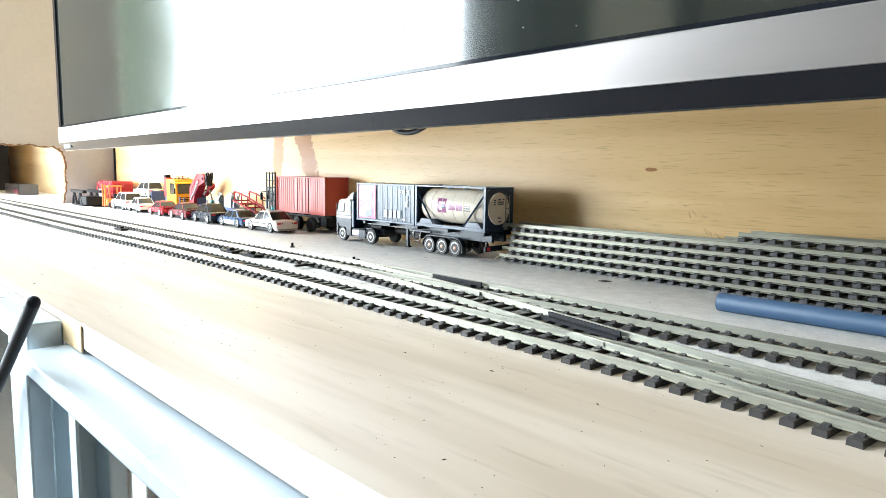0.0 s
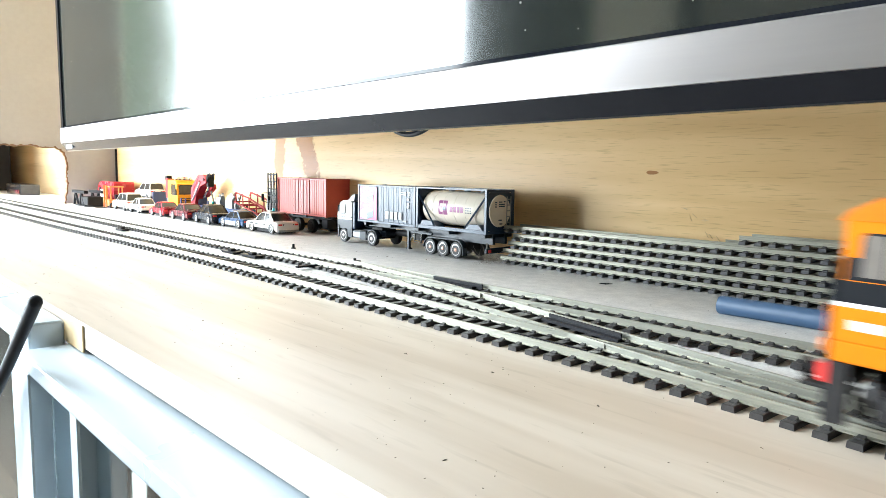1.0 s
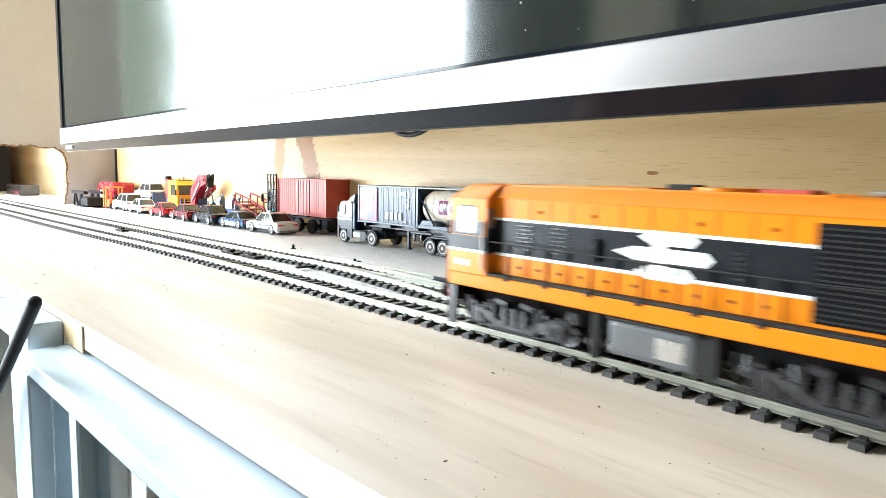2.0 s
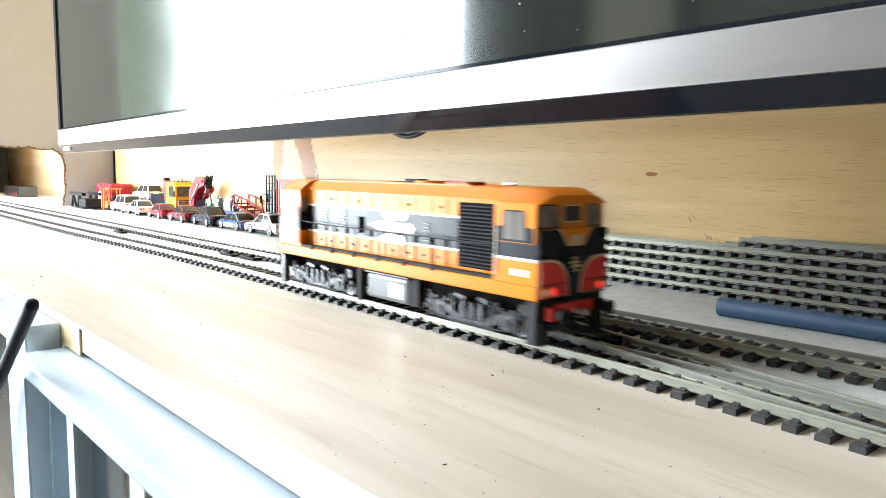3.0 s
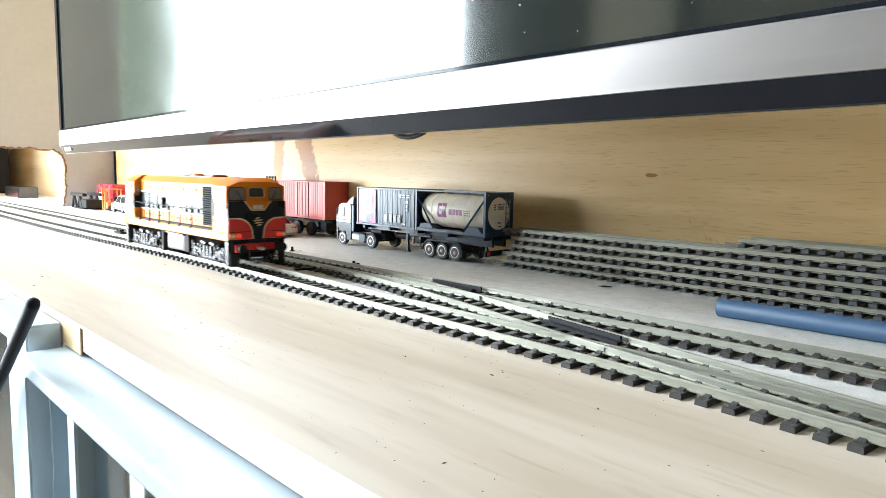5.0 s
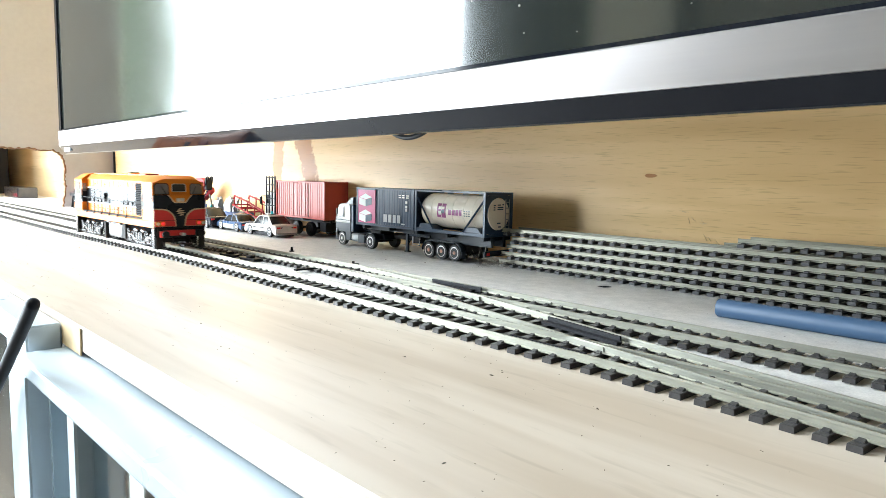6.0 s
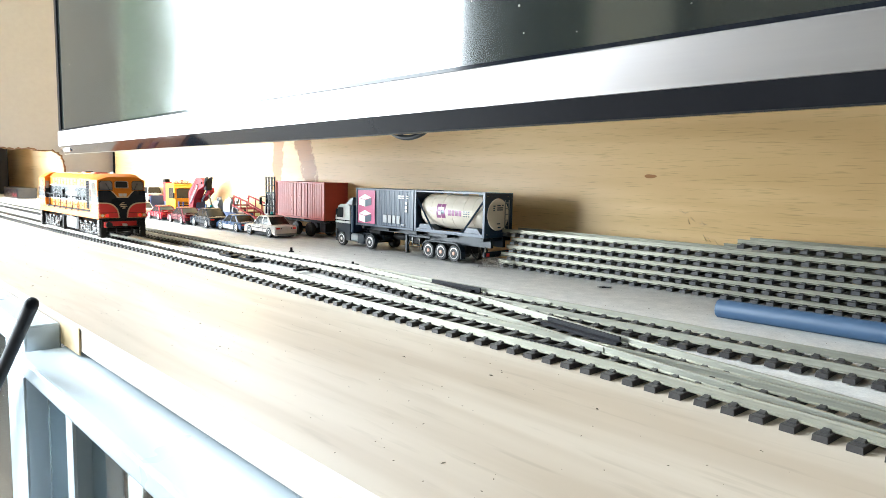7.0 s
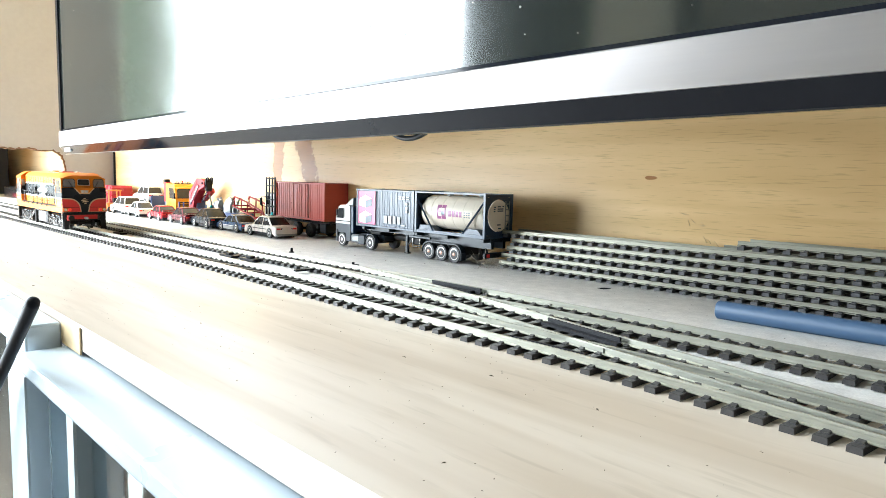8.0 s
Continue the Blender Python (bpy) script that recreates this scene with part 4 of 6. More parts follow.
            P("brake_rod", pipe(B(), [(bx - 23, s * 16.6, 4.2), (bx - 8, s * 16.9, 3.0), (bx + 8, s * 16.9, 3.0), (bx + 23, s * 16.6, 4.2)], 0.35, 6), DARKM, "", True, bg)
            for d in (-20, -9, 9, 20):
                P("hanger", box(B(), bx + d - 0.6, s * 16.0 - 0.5, 2.8, bx + d + 0.6, s * 16.0 + 0.5, 11.4, 0.2), GREYM, par=bg)
            P("brake_shoe", box(B(), bx - 25.5, s * 9 - 1, 3, bx - 24.2, s * 9 + 1, 9, 0.2), DARKM, par=bg)
            P("sand_pipe", pipe(B(), [(bx - 26, s * 13, 12), (bx - 26, s * 12, 6), (bx - 24.5, s * 10, 1.5)], 0.5, 6), GREYM, "", True, bg)
            P("chain_lug", box(B(), bx + 21, s * 15 - 0.8, 9.8, bx + 25, s * 15 + 0.8, 14, 0.3), GREYM, par=bg)
        for ax in (-16, 16):
            w = part("wheelset", rod(B(), (0, -10, 0), (0, 10, 0), 1.4, 10), DARKM, lo, "dark axle with two steel wheels", False, at(bx + ax, 0, 7.25))
            for s in (-1, 1):
                prof = [(0.05, s * 10.0), (2.2, s * 10.2), (5.4, s * 9.6), (6.6, s * 10.0), (6.6, s * 8.0), (7.2, s * 7.6), (7.2, s * 7.1), (0.05, s * 7.1)]
                part("wheel", lathe(B(), prof), GREYM, w, "", True)
            sets.append((w, bx + ax))
    # stretch the superstructure to the full length over the headstocks
    skip = {o for w, _ in sets for o in (w, *w.children)}
    for o in lo.children_recursive:
        if o not in skip:
            o.data.transform(Matrix.Scale(LONG, 4, (1, 0, 0)))
    sets = [(w, x * LONG) for w, x in sets]
    return lo, sets


# ---- road vehicles ----
def car(label, m, paint, L=54.0, W=21.0, H=17.0, tail=0.30, beacon=False, estate=False, roof_paint=None, stripe=None, wheel_r=4.0, group="row of parked model cars", ends=None, spoiler=False, flank=None):
    """A small die-cast car, its nose towards -x; tail: share of the length behind the cabin."""
    c = thing("model_car", label, "toy car", m, group)
    h, w = L / 2, W / 2
    zb, belt = 2.4, H * 0.58
    xf, xr = -h + L * 0.19, h - L * 0.20
    ar = wheel_r + 0.45
    def arch(x):
        return [(x + ar * math.cos(a), wheel_r + ar * math.sin(a)) for a in [math.pi * k / 8 for k in range(9)]]
    # outline of the flank: sill with two arches, nose, bonnet, belt, boot, tail
    nose = [(-h + 1.0, zb + 0.2), (-h + 0.2, zb + 1.4), (-h, zb + 3.2), (-h + 0.5, belt - 3.2), (-h + 1.5, belt - 2.1), (-h + 3.6, belt - 1.4), (-h + L * 0.17, belt - 0.65), (-h + L * 0.30, belt - 0.1)]
    back = [(h - L * tail * 0.62, belt + 0.35), (h - L * tail * 0.3, belt + 0.25), (h - 1.6, belt - 0.05), (h - 0.5, belt - 0.7), (h, belt - 2.2), (h + 0.1, zb + 2.8), (h - 0.3, zb + 0.8), (h - 1.0, zb + 0.2)]
    side = [*arch(xr), *arch(xf), *nose, *back]
    rings = []
    for y, k, dz in ((-w + 0.25, 0.955, -0.9), (-w, 0.972, -0.55), (-w + 0.5, 0.988, -0.2), (-w + 2.6, 1.0, 0.05), (0, 1.012, 0.35), (w - 2.6, 1.0, 0.05), (w - 0.5, 0.988, -0.2), (w, 0.972, -0.55), (w - 0.25, 0.955, -0.9)):
        rings.append([(x * k, y, z + (dz if z > belt - 2.4 else 0)) for x, z in side])
    part("body", loft(B(), rings), paint, c, "", True)
    for s in (-1, 1):
        for x in (xf, xr):
            pts = [(x + (ar + d) * math.cos(a), wheel_r + (ar + d) * math.sin(a)) for d, order in ((0.45, 1), (-0.05, -1)) for a in [math.pi * k / 8 for k in range(9)][::order]]
            part("arch_lip", prism(B(), pts, "y", s * (w - 0.5), s * (w + 0.08)), paint, c)
    # glazed cabin with painted pillars and roof
    a0, a1 = -h + L * 0.27, h - L * (tail * 0.42 if not estate else 0.03)
    b0, b1 = a0 + L * 0.15, a1 - L * (0.15 if not estate else 0.06)
    wb, wt = w - 0.8, w - 2.7
    def ring(xa, xb, yy, z, ch=1.1):
        return [(xa + ch, -yy, z), (xb - ch, -yy, z), (xb, -yy + ch, z), (xb, yy - ch, z), (xb - ch, yy, z), (xa + ch, yy, z), (xa, yy - ch, z), (xa, -yy + ch, z)]
    zl, zr = belt - 0.5, H - 1.3
    part("glazing", loft(B(), [ring(a0, a1, wb, zl), ring((a0 + b0) / 2 - 0.25, (a1 + b1) / 2 + 0.25, (wb + wt) / 2 + 0.2, (zl + zr) / 2), ring(b0, b1, wt, zr)]), CABGLASS, c, "dark glazing", True)
    roof = [ring(b0 - 0.15, b1 + 0.15, wt + 0.12, zr - 0.15), ring(b0 + 0.5, b1 - 0.2, wt - 0.1, zr + 0.55), ring(b0 + 1.8, b1 - 1.3, wt - 1.3, H - 0.25), ring(b0 + 5, b1 - 4, wt - 3.6, H)]
    part("roof", loft(B(), roof), roof_paint or paint, c, "", True)
    for s in (-1, 1):
        mid = (a0 + a1) / 2 + L * 0.01
        for xa, xb, t in ((a0 + 0.6, b0 + 0.4, 0.5), (mid, mid + 0.3, 0.45), (a1 - 0.6, b1 - 0.4, 0.75 if estate else 1.3)):
            lo_, hi_ = Vector((xa, s * (wb - 0.28), zl)), Vector((xb, s * (wt - 0.18), zr))
            ma = Vector(((xa + xb) / 2, s * ((wb + wt) / 2 - 0.02), (zl + zr) / 2))
            def slab(p, q):
                return [p + Vector((-q, -0.3, 0)), p + Vector((q, -0.3, 0)), p + Vector((q, 0.3, 0)), p + Vector((-q, 0.3, 0))]
            part("pillar", loft(B(), [slab(lo_, t * 1.25), slab(ma, t), slab(hi_, t)]), roof_paint or paint, c)
        for x in (xf, xr):
            wheel(c, x, s * (w - 1.0), wheel_r, wheel_r, 2.6, s, RIM, 0.66, STEEL)
        part("tail_light", box(B(), h * 0.985 - 0.2, s * (w - 3.0) - 2.0, belt - 3.3, h + 0.22, s * (w - 3.0) + 2.0, belt - 1.7, 0.2), REDP, c, "red tail light")
        part("headlight", box(B(), -h - 0.1, s * (w - 3.4) - 1.9, belt - 4.2, -h + 1.0, s * (w - 3.4) + 1.9, belt - 2.6, 0.2), LENS, c, "clear headlight")
        part("door_mirror", box(B(), a0 + 3.0, s * (w + 0.2) - 0.8, belt - 0.1, a0 + 4.3, s * (w + 0.2) + 0.8, belt + 1.2, 0.3), roof_paint or paint, c)
        part("door_seam", box(B(), -h + L * 0.335, s * (w - 0.02) - 0.06, zb + 1.2, -h + L * 0.335 + 0.22, s * (w - 0.02) + 0.06, belt - 0.9), MATTBLK, c)
        part("door_seam", box(B(), -h + L * 0.60, s * (w - 0.02) - 0.06, zb + 1.2, -h + L * 0.60 + 0.22, s * (w - 0.02) + 0.06, belt - 0.9), MATTBLK, c)
        part("door_handle", box(B(), -h + L * 0.54, s * (w + 0.02) - 0.12, belt - 2.4, -h + L * 0.54 + 2.0, s * (w + 0.02) + 0.12, belt - 1.9), BLACK, c)
        part("side_strip", box(B(), xf + ar + 0.6, s * w - 0.10, belt - 3.9, xr - ar - 0.6, s * w + 0.12, belt - 3.3), stripe or BLACK, c)
        if flank:
            part("lower_flank", box(B(), xf + ar + 0.6, s * w - 0.10, zb + 0.4, xr - ar - 0.6, s * w + 0.07, belt - 4.3), flank, c, "contrasting lower side")
    part("rear_bumper", box(B(), h - 1.6, -w + 0.8, zb + 0.1, h + 0.9, w - 0.8, zb + 2.1, 0.5, 2), ends or BLACK, c, "bumper")
    part("front_bumper", box(B(), -h - 0.8, -w + 0.8, zb + 0.1, -h + 1.4, w - 0.8, zb + 2.1, 0.5, 2), ends or BLACK, c, "bumper")
    part("rear_panel", box(B(), h - 0.3, -w + 5.4, belt - 3.2, h + 0.18, w - 5.4, belt - 1.8, 0.1), BLACK, c)
    part("number_plate", box(B(), h + 0.05, -2.6, zb + 2.4, h + 0.35, 2.6, zb + 3.5), WHITEP, c)
    part("chassis", box(B(), -h + 2, -w + 2.6, 1.4, h - 2, w - 2.6, zb + 1.6), BLACK, c)
    if spoiler:
        part("rear_spoiler", loft(B(), [[(h - 5.0, -w + 1.6, belt + 1.2), (h - 5.0, w - 1.6, belt + 1.2), (h - 5.0, w - 1.6, belt + 1.7), (h - 5.0, -w + 1.6, belt + 1.7)], [(h - 0.6, -w + 1.4, belt + 1.9), (h - 0.6, w - 1.4, belt + 1.9), (h - 0.6, w - 1.4, belt + 2.5), (h - 0.6, -w + 1.4, belt + 2.5)]]), paint, c, "rear wing")
        for s in (-1, 1):
            part("spoiler_post", box(B(), h - 4.0, s * (w - 2.4) - 0.4, belt - 0.4, h - 2.2, s * (w - 2.4) + 0.4, belt + 1.6), paint, c)
    if beacon:
        part("roof_bar", box(B(), (b0 + b1) / 2 - 1.4, -3.6, H - 0.15, (b0 + b1) / 2 + 1.4, 3.6, H + 0.7, 0.2), BLACK, c, "black roof bar")
        part("beacon", rod(B(), ((b0 + b1) / 2, 0, H + 0.7), ((b0 + b1) / 2, 0, H + 3.2), 1.5, 14, 1.0), CYAN, c, "cyan beacon", True)
    return c


def corrugated(x0, x1, z0, z1, y, n, depth, s):
    """A corrugated wall along x; it bulges to s * y."""
    pts = []
    p = (x1 - x0) / n
    for i in range(n):
        a = x0 + i * p
        pts += [(a, y), (a + p * 0.30, y), (a + p * 0.45, y + s * depth), (a + p * 0.85, y + s * depth)]
    pts.append((x1, y))
    return prism(B(), pts + [(x1, y - s * 0.8), (x0, y - s * 0.8)], "z", z0, z1)


def container(name, label, m, paint, L, W, H, front=None, group="", bars=True):
    c = thing(name, label, "container", m, group)
    for x in (0, L - 1.8):
        for y in (0, W - 1.8):
            part("corner_post", box(B(), x, y, 0, x + 1.8, y + 1.8, H, 0.2), paint, c)
            for z in (0, H - 1.7):
                part("corner_casting", box(B(), x - 0.15, y - 0.15, z - 0.1 if z == 0 else z + 0.1, x + 1.95, y + 1.95, z + 1.7, 0.15), paint, c)
    for y in (0.1, W - 1.5):
        for z, t in ((0.1, 1.6), (H - 1.4, 1.2)):
            part("side_rail", box(B(), 1.8, y, z, L - 1.8, y + 1.4, z + t, 0.15), paint, c)
    for x in (0.1, L - 1.5):
        for z, t in ((0.1, 1.6), (H - 1.4, 1.2)):
            part("end_rail", box(B(), x, 1.8, z, x + 1.4, W - 1.8, z + t, 0.15), paint, c)
    part("roof", box(B(), 1.5, 1.5, H - 1.1, L - 1.5, W - 1.5, H - 0.3), paint, c)
    part("floor_panel", box(B(), 1.5, 1.5, 0.3, L - 1.5, W - 1.5, 1.2), paint, c)
    part("far_side", corrugated(1.8, L - 1.8, 1.7, H - 1.4, W - 1.3, 26, 0.6, 1), paint, c)
    part("end_wall", box(B(), 0.5, 1.8, 1.7, 1.3, W - 1.8, H - 1.4), paint, c)
    part("end_wall", box(B(), L - 1.3, 1.8, 1.7, L - 0.5, W - 1.8, H - 1.4), paint, c)
    if front == "doors":
        third = (L - 3.6) / 3
        part("near_side", corrugated(1.8, 1.8 + third * 0.95, 1.7, H - 1.4, 1.2, 7, 0.40, -1), paint, c)
        part("near_side", corrugated(L - 1.8 - third * 0.95, L - 1.8, 1.7, H - 1.4, 1.2, 7, 0.40, -1), paint, c)
        for k in range(2):
            x = 1.8 + third * 0.97 + k * third * 0.53
            part("door", box(B(), x, 0.5, 1.9, x + third * 0.51, 1.3, H - 1.6, 0.15), paint, c)
            for d in (0.3, 0.75):
                part("locking_bar", rod(B(), (x + third * 0.51 * d, 0.2, 2.2), (x + third * 0.51 * d, 0.2, H - 1.8), 0.28, 8), paint, c)
            for z in (8, 15, 22):
                part("hinge", box(B(), x - 0.1, 0.1, z, x + 0.8, 0.6, z + 1.0), paint, c)
    else:
        part("near_side", corrugated(1.8, L - 1.8, 1.7, H - 1.4, 1.2, 22, 0.17, -1), paint, c)
    return c


def bell_lorry():
    ox, oy, s = -448.6, 333.5, 1.0
    L, W, H, zb = 72.2, 29.0, 30.9, 19.2
    box1 = container("corrugated_container", "dark navy corrugated container with magenta arrow panel", at(ox, oy, zb), NAVY, L, W, H)
    # arrow panel and plain bars for the lettering, standing just proud of the ribs
    part("mark_panel", box(B(), 2.4, 0.25, 2.2, 25.0, 0.45, H - 1.8), MAGENTA, box1, "magenta panel")
    for z in (2.6, 15.6):
        for pts, m in (([(4, z + 1.4), (12.4, z), (12.4, z + 5.4), (4, z + 6.8)], WHITEP), ([(12.5, z), (20.5, z + 1.8), (20.5, z + 7.2), (12.5, z + 5.4)], NAVY),
                       ([(4, z + 7.2), (12.4, z + 5.8), (20.5, z + 7.6), (12.2, z + 10.4)], WHITEP)):
            part("arrow_facet", prism(B(), pts, "y", 0.05, 0.22), m, box1)
    for x, wd in ((35.5, 5.4), (41.6, 4.8), (47.0, 4.6), (52.2, 4.6)):
        part("letter_bar", box(B(), x, 0.2, 4.2, x + wd - 0.8, 0.45, 10.4, 0.1), GREYPALE, box1, "pale lettering bar")
    part("letter_bar", box(B(), 57.4, 0.2, 3.2, 61.5, 0.45, 4.2), GREYPALE, box1)
    for z in (25.4, 23.8):
        for x in (54, 58, 63):
            part("letter_bar", box(B(), x, 0.2, z, x + 2.8, 0.45, z + 0.8), WHITEP, box1)
    for z in (19.6, 16.2, 13.6):
        part("letter_bar", box(B(), 62, 0.2, z, 64.2, 0.45, z + 2.0), WHITEP, box1)
    # tank container
    tx = ox + L + 0.8
    t = thing("tank_container", "cream tank container in a navy steel frame", "tank container", at(tx, oy, zb))
    for x in (0, L - 2.2):
        for y in (0, W - 2.2):
            part("corner_post", box(B(), x, y, 0, x + 2.2, y + 2.2, H, 0.2), NAVY, t)
    for y in (0.2, W - 1.6):
        part("bottom_rail", box(B(), 2.2, y, 0.1, L - 2.2, y + 1.4, 2.6, 0.15), NAVY, t)
        part("top_rail", box(B(), 2.2, y, H - 1.2, L - 2.2, y + 1.2, H - 0.1, 0.1), NAVY, t)
        for xa, xb in ((2.0, 20.0), (L - 2.0, L - 22.0)):
            part("diagonal_brace", rod(B(), (xa, y + 0.7, H - 5.5), (xb, y + 0.7, 2.2), 0.85, 4), NAVY, t)
    for x in (0.2, L - 1.6):
        for z in (0.1, H - 2.1):
            part("end_rail", box(B(), x, 2.2, z, x + 1.4, W - 2.2, z + 2.0, 0.15), NAVY, t)
        part("end_plate", B_ring(x + 0.2, x + 1.0, 2.0, W - 2.0, 2.0, H - 2.0, W / 2, H / 2 + 0.4, 11.4), NAVY, t)
    bm = B()
    n, r, cy, cz = 40, 12.6, W / 2, H / 2 + 0.4
    prof = [(-0.2, 0.05), (0.2, 6.0), (1.4, 9.6), (3.4, 11.6), (6.2, r), (L - 8.2, r), (L - 5.2, 11.6), (L - 3.2, 9.8), (L - 2.2, 6.0), (L - 1.8, 0.05)]
    rings = [[(1.2 + a, cy + q * math.cos(k * math.tau / n), cz + q * math.sin(k * math.tau / n)) for k in range(n)] for a, q in prof]
    shell = part("tank_shell", loft(bm, rings), CREAMP, t, "cream tank shell", True)
    part("end_disc", rod(B(), (L - 1.3, cy, cz), (L - 0.5, cy, cz), 10.9, 36), CREAMP, t, "cream tank end disc", True)
    for x in (16, 27, 38, 49, 58):
        part("seam_band", lathe_x(x, x + 0.5, r + 0.14, cy, cz), CREAMP, t, "", True)
    for x0, x1 in ((4, 22), (L - 22, L - 4)):
        part("saddle", prism(B(), [(x0, 2.2), (x1, 2.2), (x1 - 4, 6.0), (x0 + 2, 6.0)], "y", 0.9, W - 0.9), NAVY, t)
    part("roof_walkway", box(B(), 18, W / 2 - 3, H - 0.6, L - 10, W / 2 + 3, H - 0.2), GREYMET, t)
    for x in (24, 40, 56):
        part("manlid", rod(B(), (x, W / 2, cz + r - 0.5), (x, W / 2, H - 0.65), 2.4, 14), GREYMET, t)
    # marks on the tank follow its curve
    def decal(x0, x1, za, zb_, m, d=0.12):
        b2 = B()
        k = 5
        rows_ = []
        for i in range(k + 1):
            z = za + (zb_ - za) * i / k
            y = cy - math.sqrt(max(0.0, (r + d) ** 2 - (z - cz) ** 2))
            rows_.append((y, z))
        prism(b2, rows_ + [(y + 0.1, z) for y, z in reversed(rows_)], "x", x0, x1)
        return part("mark_bar", b2, m, t)
    decal(22.6, 31.6, 11.4, 21.6, PURPLE)
    for pts, m in (((24.4, 27.2, 13.4, 16.0), WHITEP), ((27.4, 30.4, 14.6, 17.0), NAVY), ((24.4, 30.4, 17.6, 19.4), CREAMP)):
        decal(*pts, m, 0.26)
    for x, wd in ((34.4, 3.0), (38.2, 2.8), (41.8, 2.6), (45.2, 2.6)):
        decal(x, x + wd, 13.6, 17.6, PURPLE, 0.14)
    for x in (50.0, 52.2, 54.4):
        for z in (13.4, 15.0, 16.6):
            decal(x, x + 1.4, z, z + 0.7, NAVY, 0.14)
    for y, z, wd in ((9, 21.5, 2), (9, 20.0, 1.6), (9, 18.5, 1.6), (13, 21.8, 3.4), (18, 22, 1.6), (13, 20.2, 6), (13, 18.8, 6), (13, 9.2, 3.4), (14, 6.6, 3)):
        part("letter_bar", box(B(), L - 0.5, y, z, L - 0.3, y + wd, z + 0.8), NAVY, t)
    for k in range(6):
        part("ladder_rung", rod(B(), (L - 0.2, 21.2, 4 + k * 4), (L - 0.2, 25.2, 4 + k * 4), 0.35, 6), GREYMET, t)
    for y in (21.2, 25.2):
        part("ladder_rail", rod(B(), (L - 0.2, y, 2), (L - 0.2, y, 26), 0.4, 6), GREYMET, t)
    # skeletal trailer and tractor
    v = thing("articulated_lorry", "model articulated lorry with white cab and black skeletal trailer", "toy lorry", at(ox, oy, 0))
    Pp = lambda nm, bm_, m, lab="", sm=False: part(nm, bm_, m, v, lab, sm)
    total = 2 * L + 0.8
    for y in (7.0, W - 9.6):
        Pp("chassis_beam", prism(B(), [(6, 18.9), (total, 18.9), (total, 12.0), (74, 12.0), (52, 15.6), (6, 15.6)], "y", y, y + 2.6), CHASSIS)
    for x in (8, 40, 70, 73, 106, total - 4):
        Pp("cross_bolster", box(B(), x, 0.4, 16.6, x + 3.0, W - 0.4, 19.1, 0.3), CHASSIS)
    for y in (0.8, W - 2.0):
        Pp("side_guard", box(B(), 66, y, 14.6, 90, y + 1.2, 16.2, 0.2), CHASSIS)
        Pp("landing_leg", box(B(), 60, y + 2, 2.2, 62.4, y + 4.2, 15.6, 0.2), CHASSIS)
        Pp("landing_foot", box(B(), 58.8, y + 1.6, 1.4, 63.6, y + 4.8, 2.4, 0.2), GREYM)
        Pp("leg_brace", rod(B(), (62.4, y + 3, 8), (69, y + 3, 15.4), 0.5, 6), GREYM)
    Pp("spare_wheel_carrier", box(B(), 64, 9, 8.6, 86, W - 9, 14.0, 0.6), CHASSIS)
    Pp("air_tank", rod(B(), (30, W / 2 + 4, 11.2), (56, W / 2 + 4, 11.2), 2.6, 14), DARKM, "", True)
    Pp("axle_frame", box(B(), 84, 8, 5.4, 121, W - 8, 12.2, 0.5), DARKM)
    for k in range(5):
        Pp("air_hose", pipe(B(), [(-5.0, 9 + k * 2.4, 20), (-1.0, 9 + k * 2.4, 14.5 - (k % 2)), (6.0, 9 + k * 2.4, 13.6), (10.0, 9 + k * 2.4, 15)], 0.4, 6), CHASSIS, "", True)
    Pp("frame_loop", pipe(B(), [(71, 0.6, 14.4), (71, 0.6, 8.2), (79, 0.6, 8.2), (79, 0.6, 14.4)], 0.45, 6), STEEL, "thin bright bracket under the trailer", True)
    Pp("tool_box", box(B(), 70, 1.2, 9.4, 78, 8, 14.4, 0.4), DARKM)
    wx = [88.8, 102.2, 115.6]
    for x in wx:
        for s_, y in ((-1, 2.6), (1, W - 2.6)):
            wheel(v, x, y, 6.1, 6.1, 4.0, s_, RIM, 0.66, COPPER)
        Pp("axle", rod(B(), (x, 3, 6.1), (x, W - 3, 6.1), 1.0, 8), DARKM)
    for y in (0.4, W - 4.9):
        pts = []
        for i in range(10):
            a = math.pi * (1 - i / 9 * 0.5)
            pts.append((wx[0] + 7.4 * math.cos(a), 6.1 + 7.4 * math.sin(a)))
        for i in range(10):
            a = math.pi / 2 * (1 - i / 9)
            pts.append((wx[2] + 7.4 * math.cos(a), 6.1 + 7.4 * math.sin(a)))
        inner = [(x * 0 + (x - (wx[0] + wx[2]) / 2) * 0.985 + (wx[0] + wx[2]) / 2, z - 0.7) for x, z in pts]
        Pp("mudguard", prism(B(), pts + list(reversed(inner)), "y", y, y + 4.5), CHASSIS, "black mudguard", True)
        Pp("mud_flap", box(B(), wx[2] + 7.0, y, 2.4, wx[2] + 7.6, y + 4.5, 7.5), CHASSIS)
    Pp("rear_bumper", box(B(), total - 2.4, 1.5, 5.8, total - 0.4, W - 1.5, 9.6, 0.3), CHASSIS)
    for y in (3, W - 6):
        Pp("tail_light", box(B(), total - 0.5, y, 6.6, total - 0.1, y + 3, 8.8), REDP)
    Pp("tow_hook", rod(B(), (total - 1, 2.4, 5.8), (total - 1, 2.4, 13.5), 0.4, 6), STEEL)
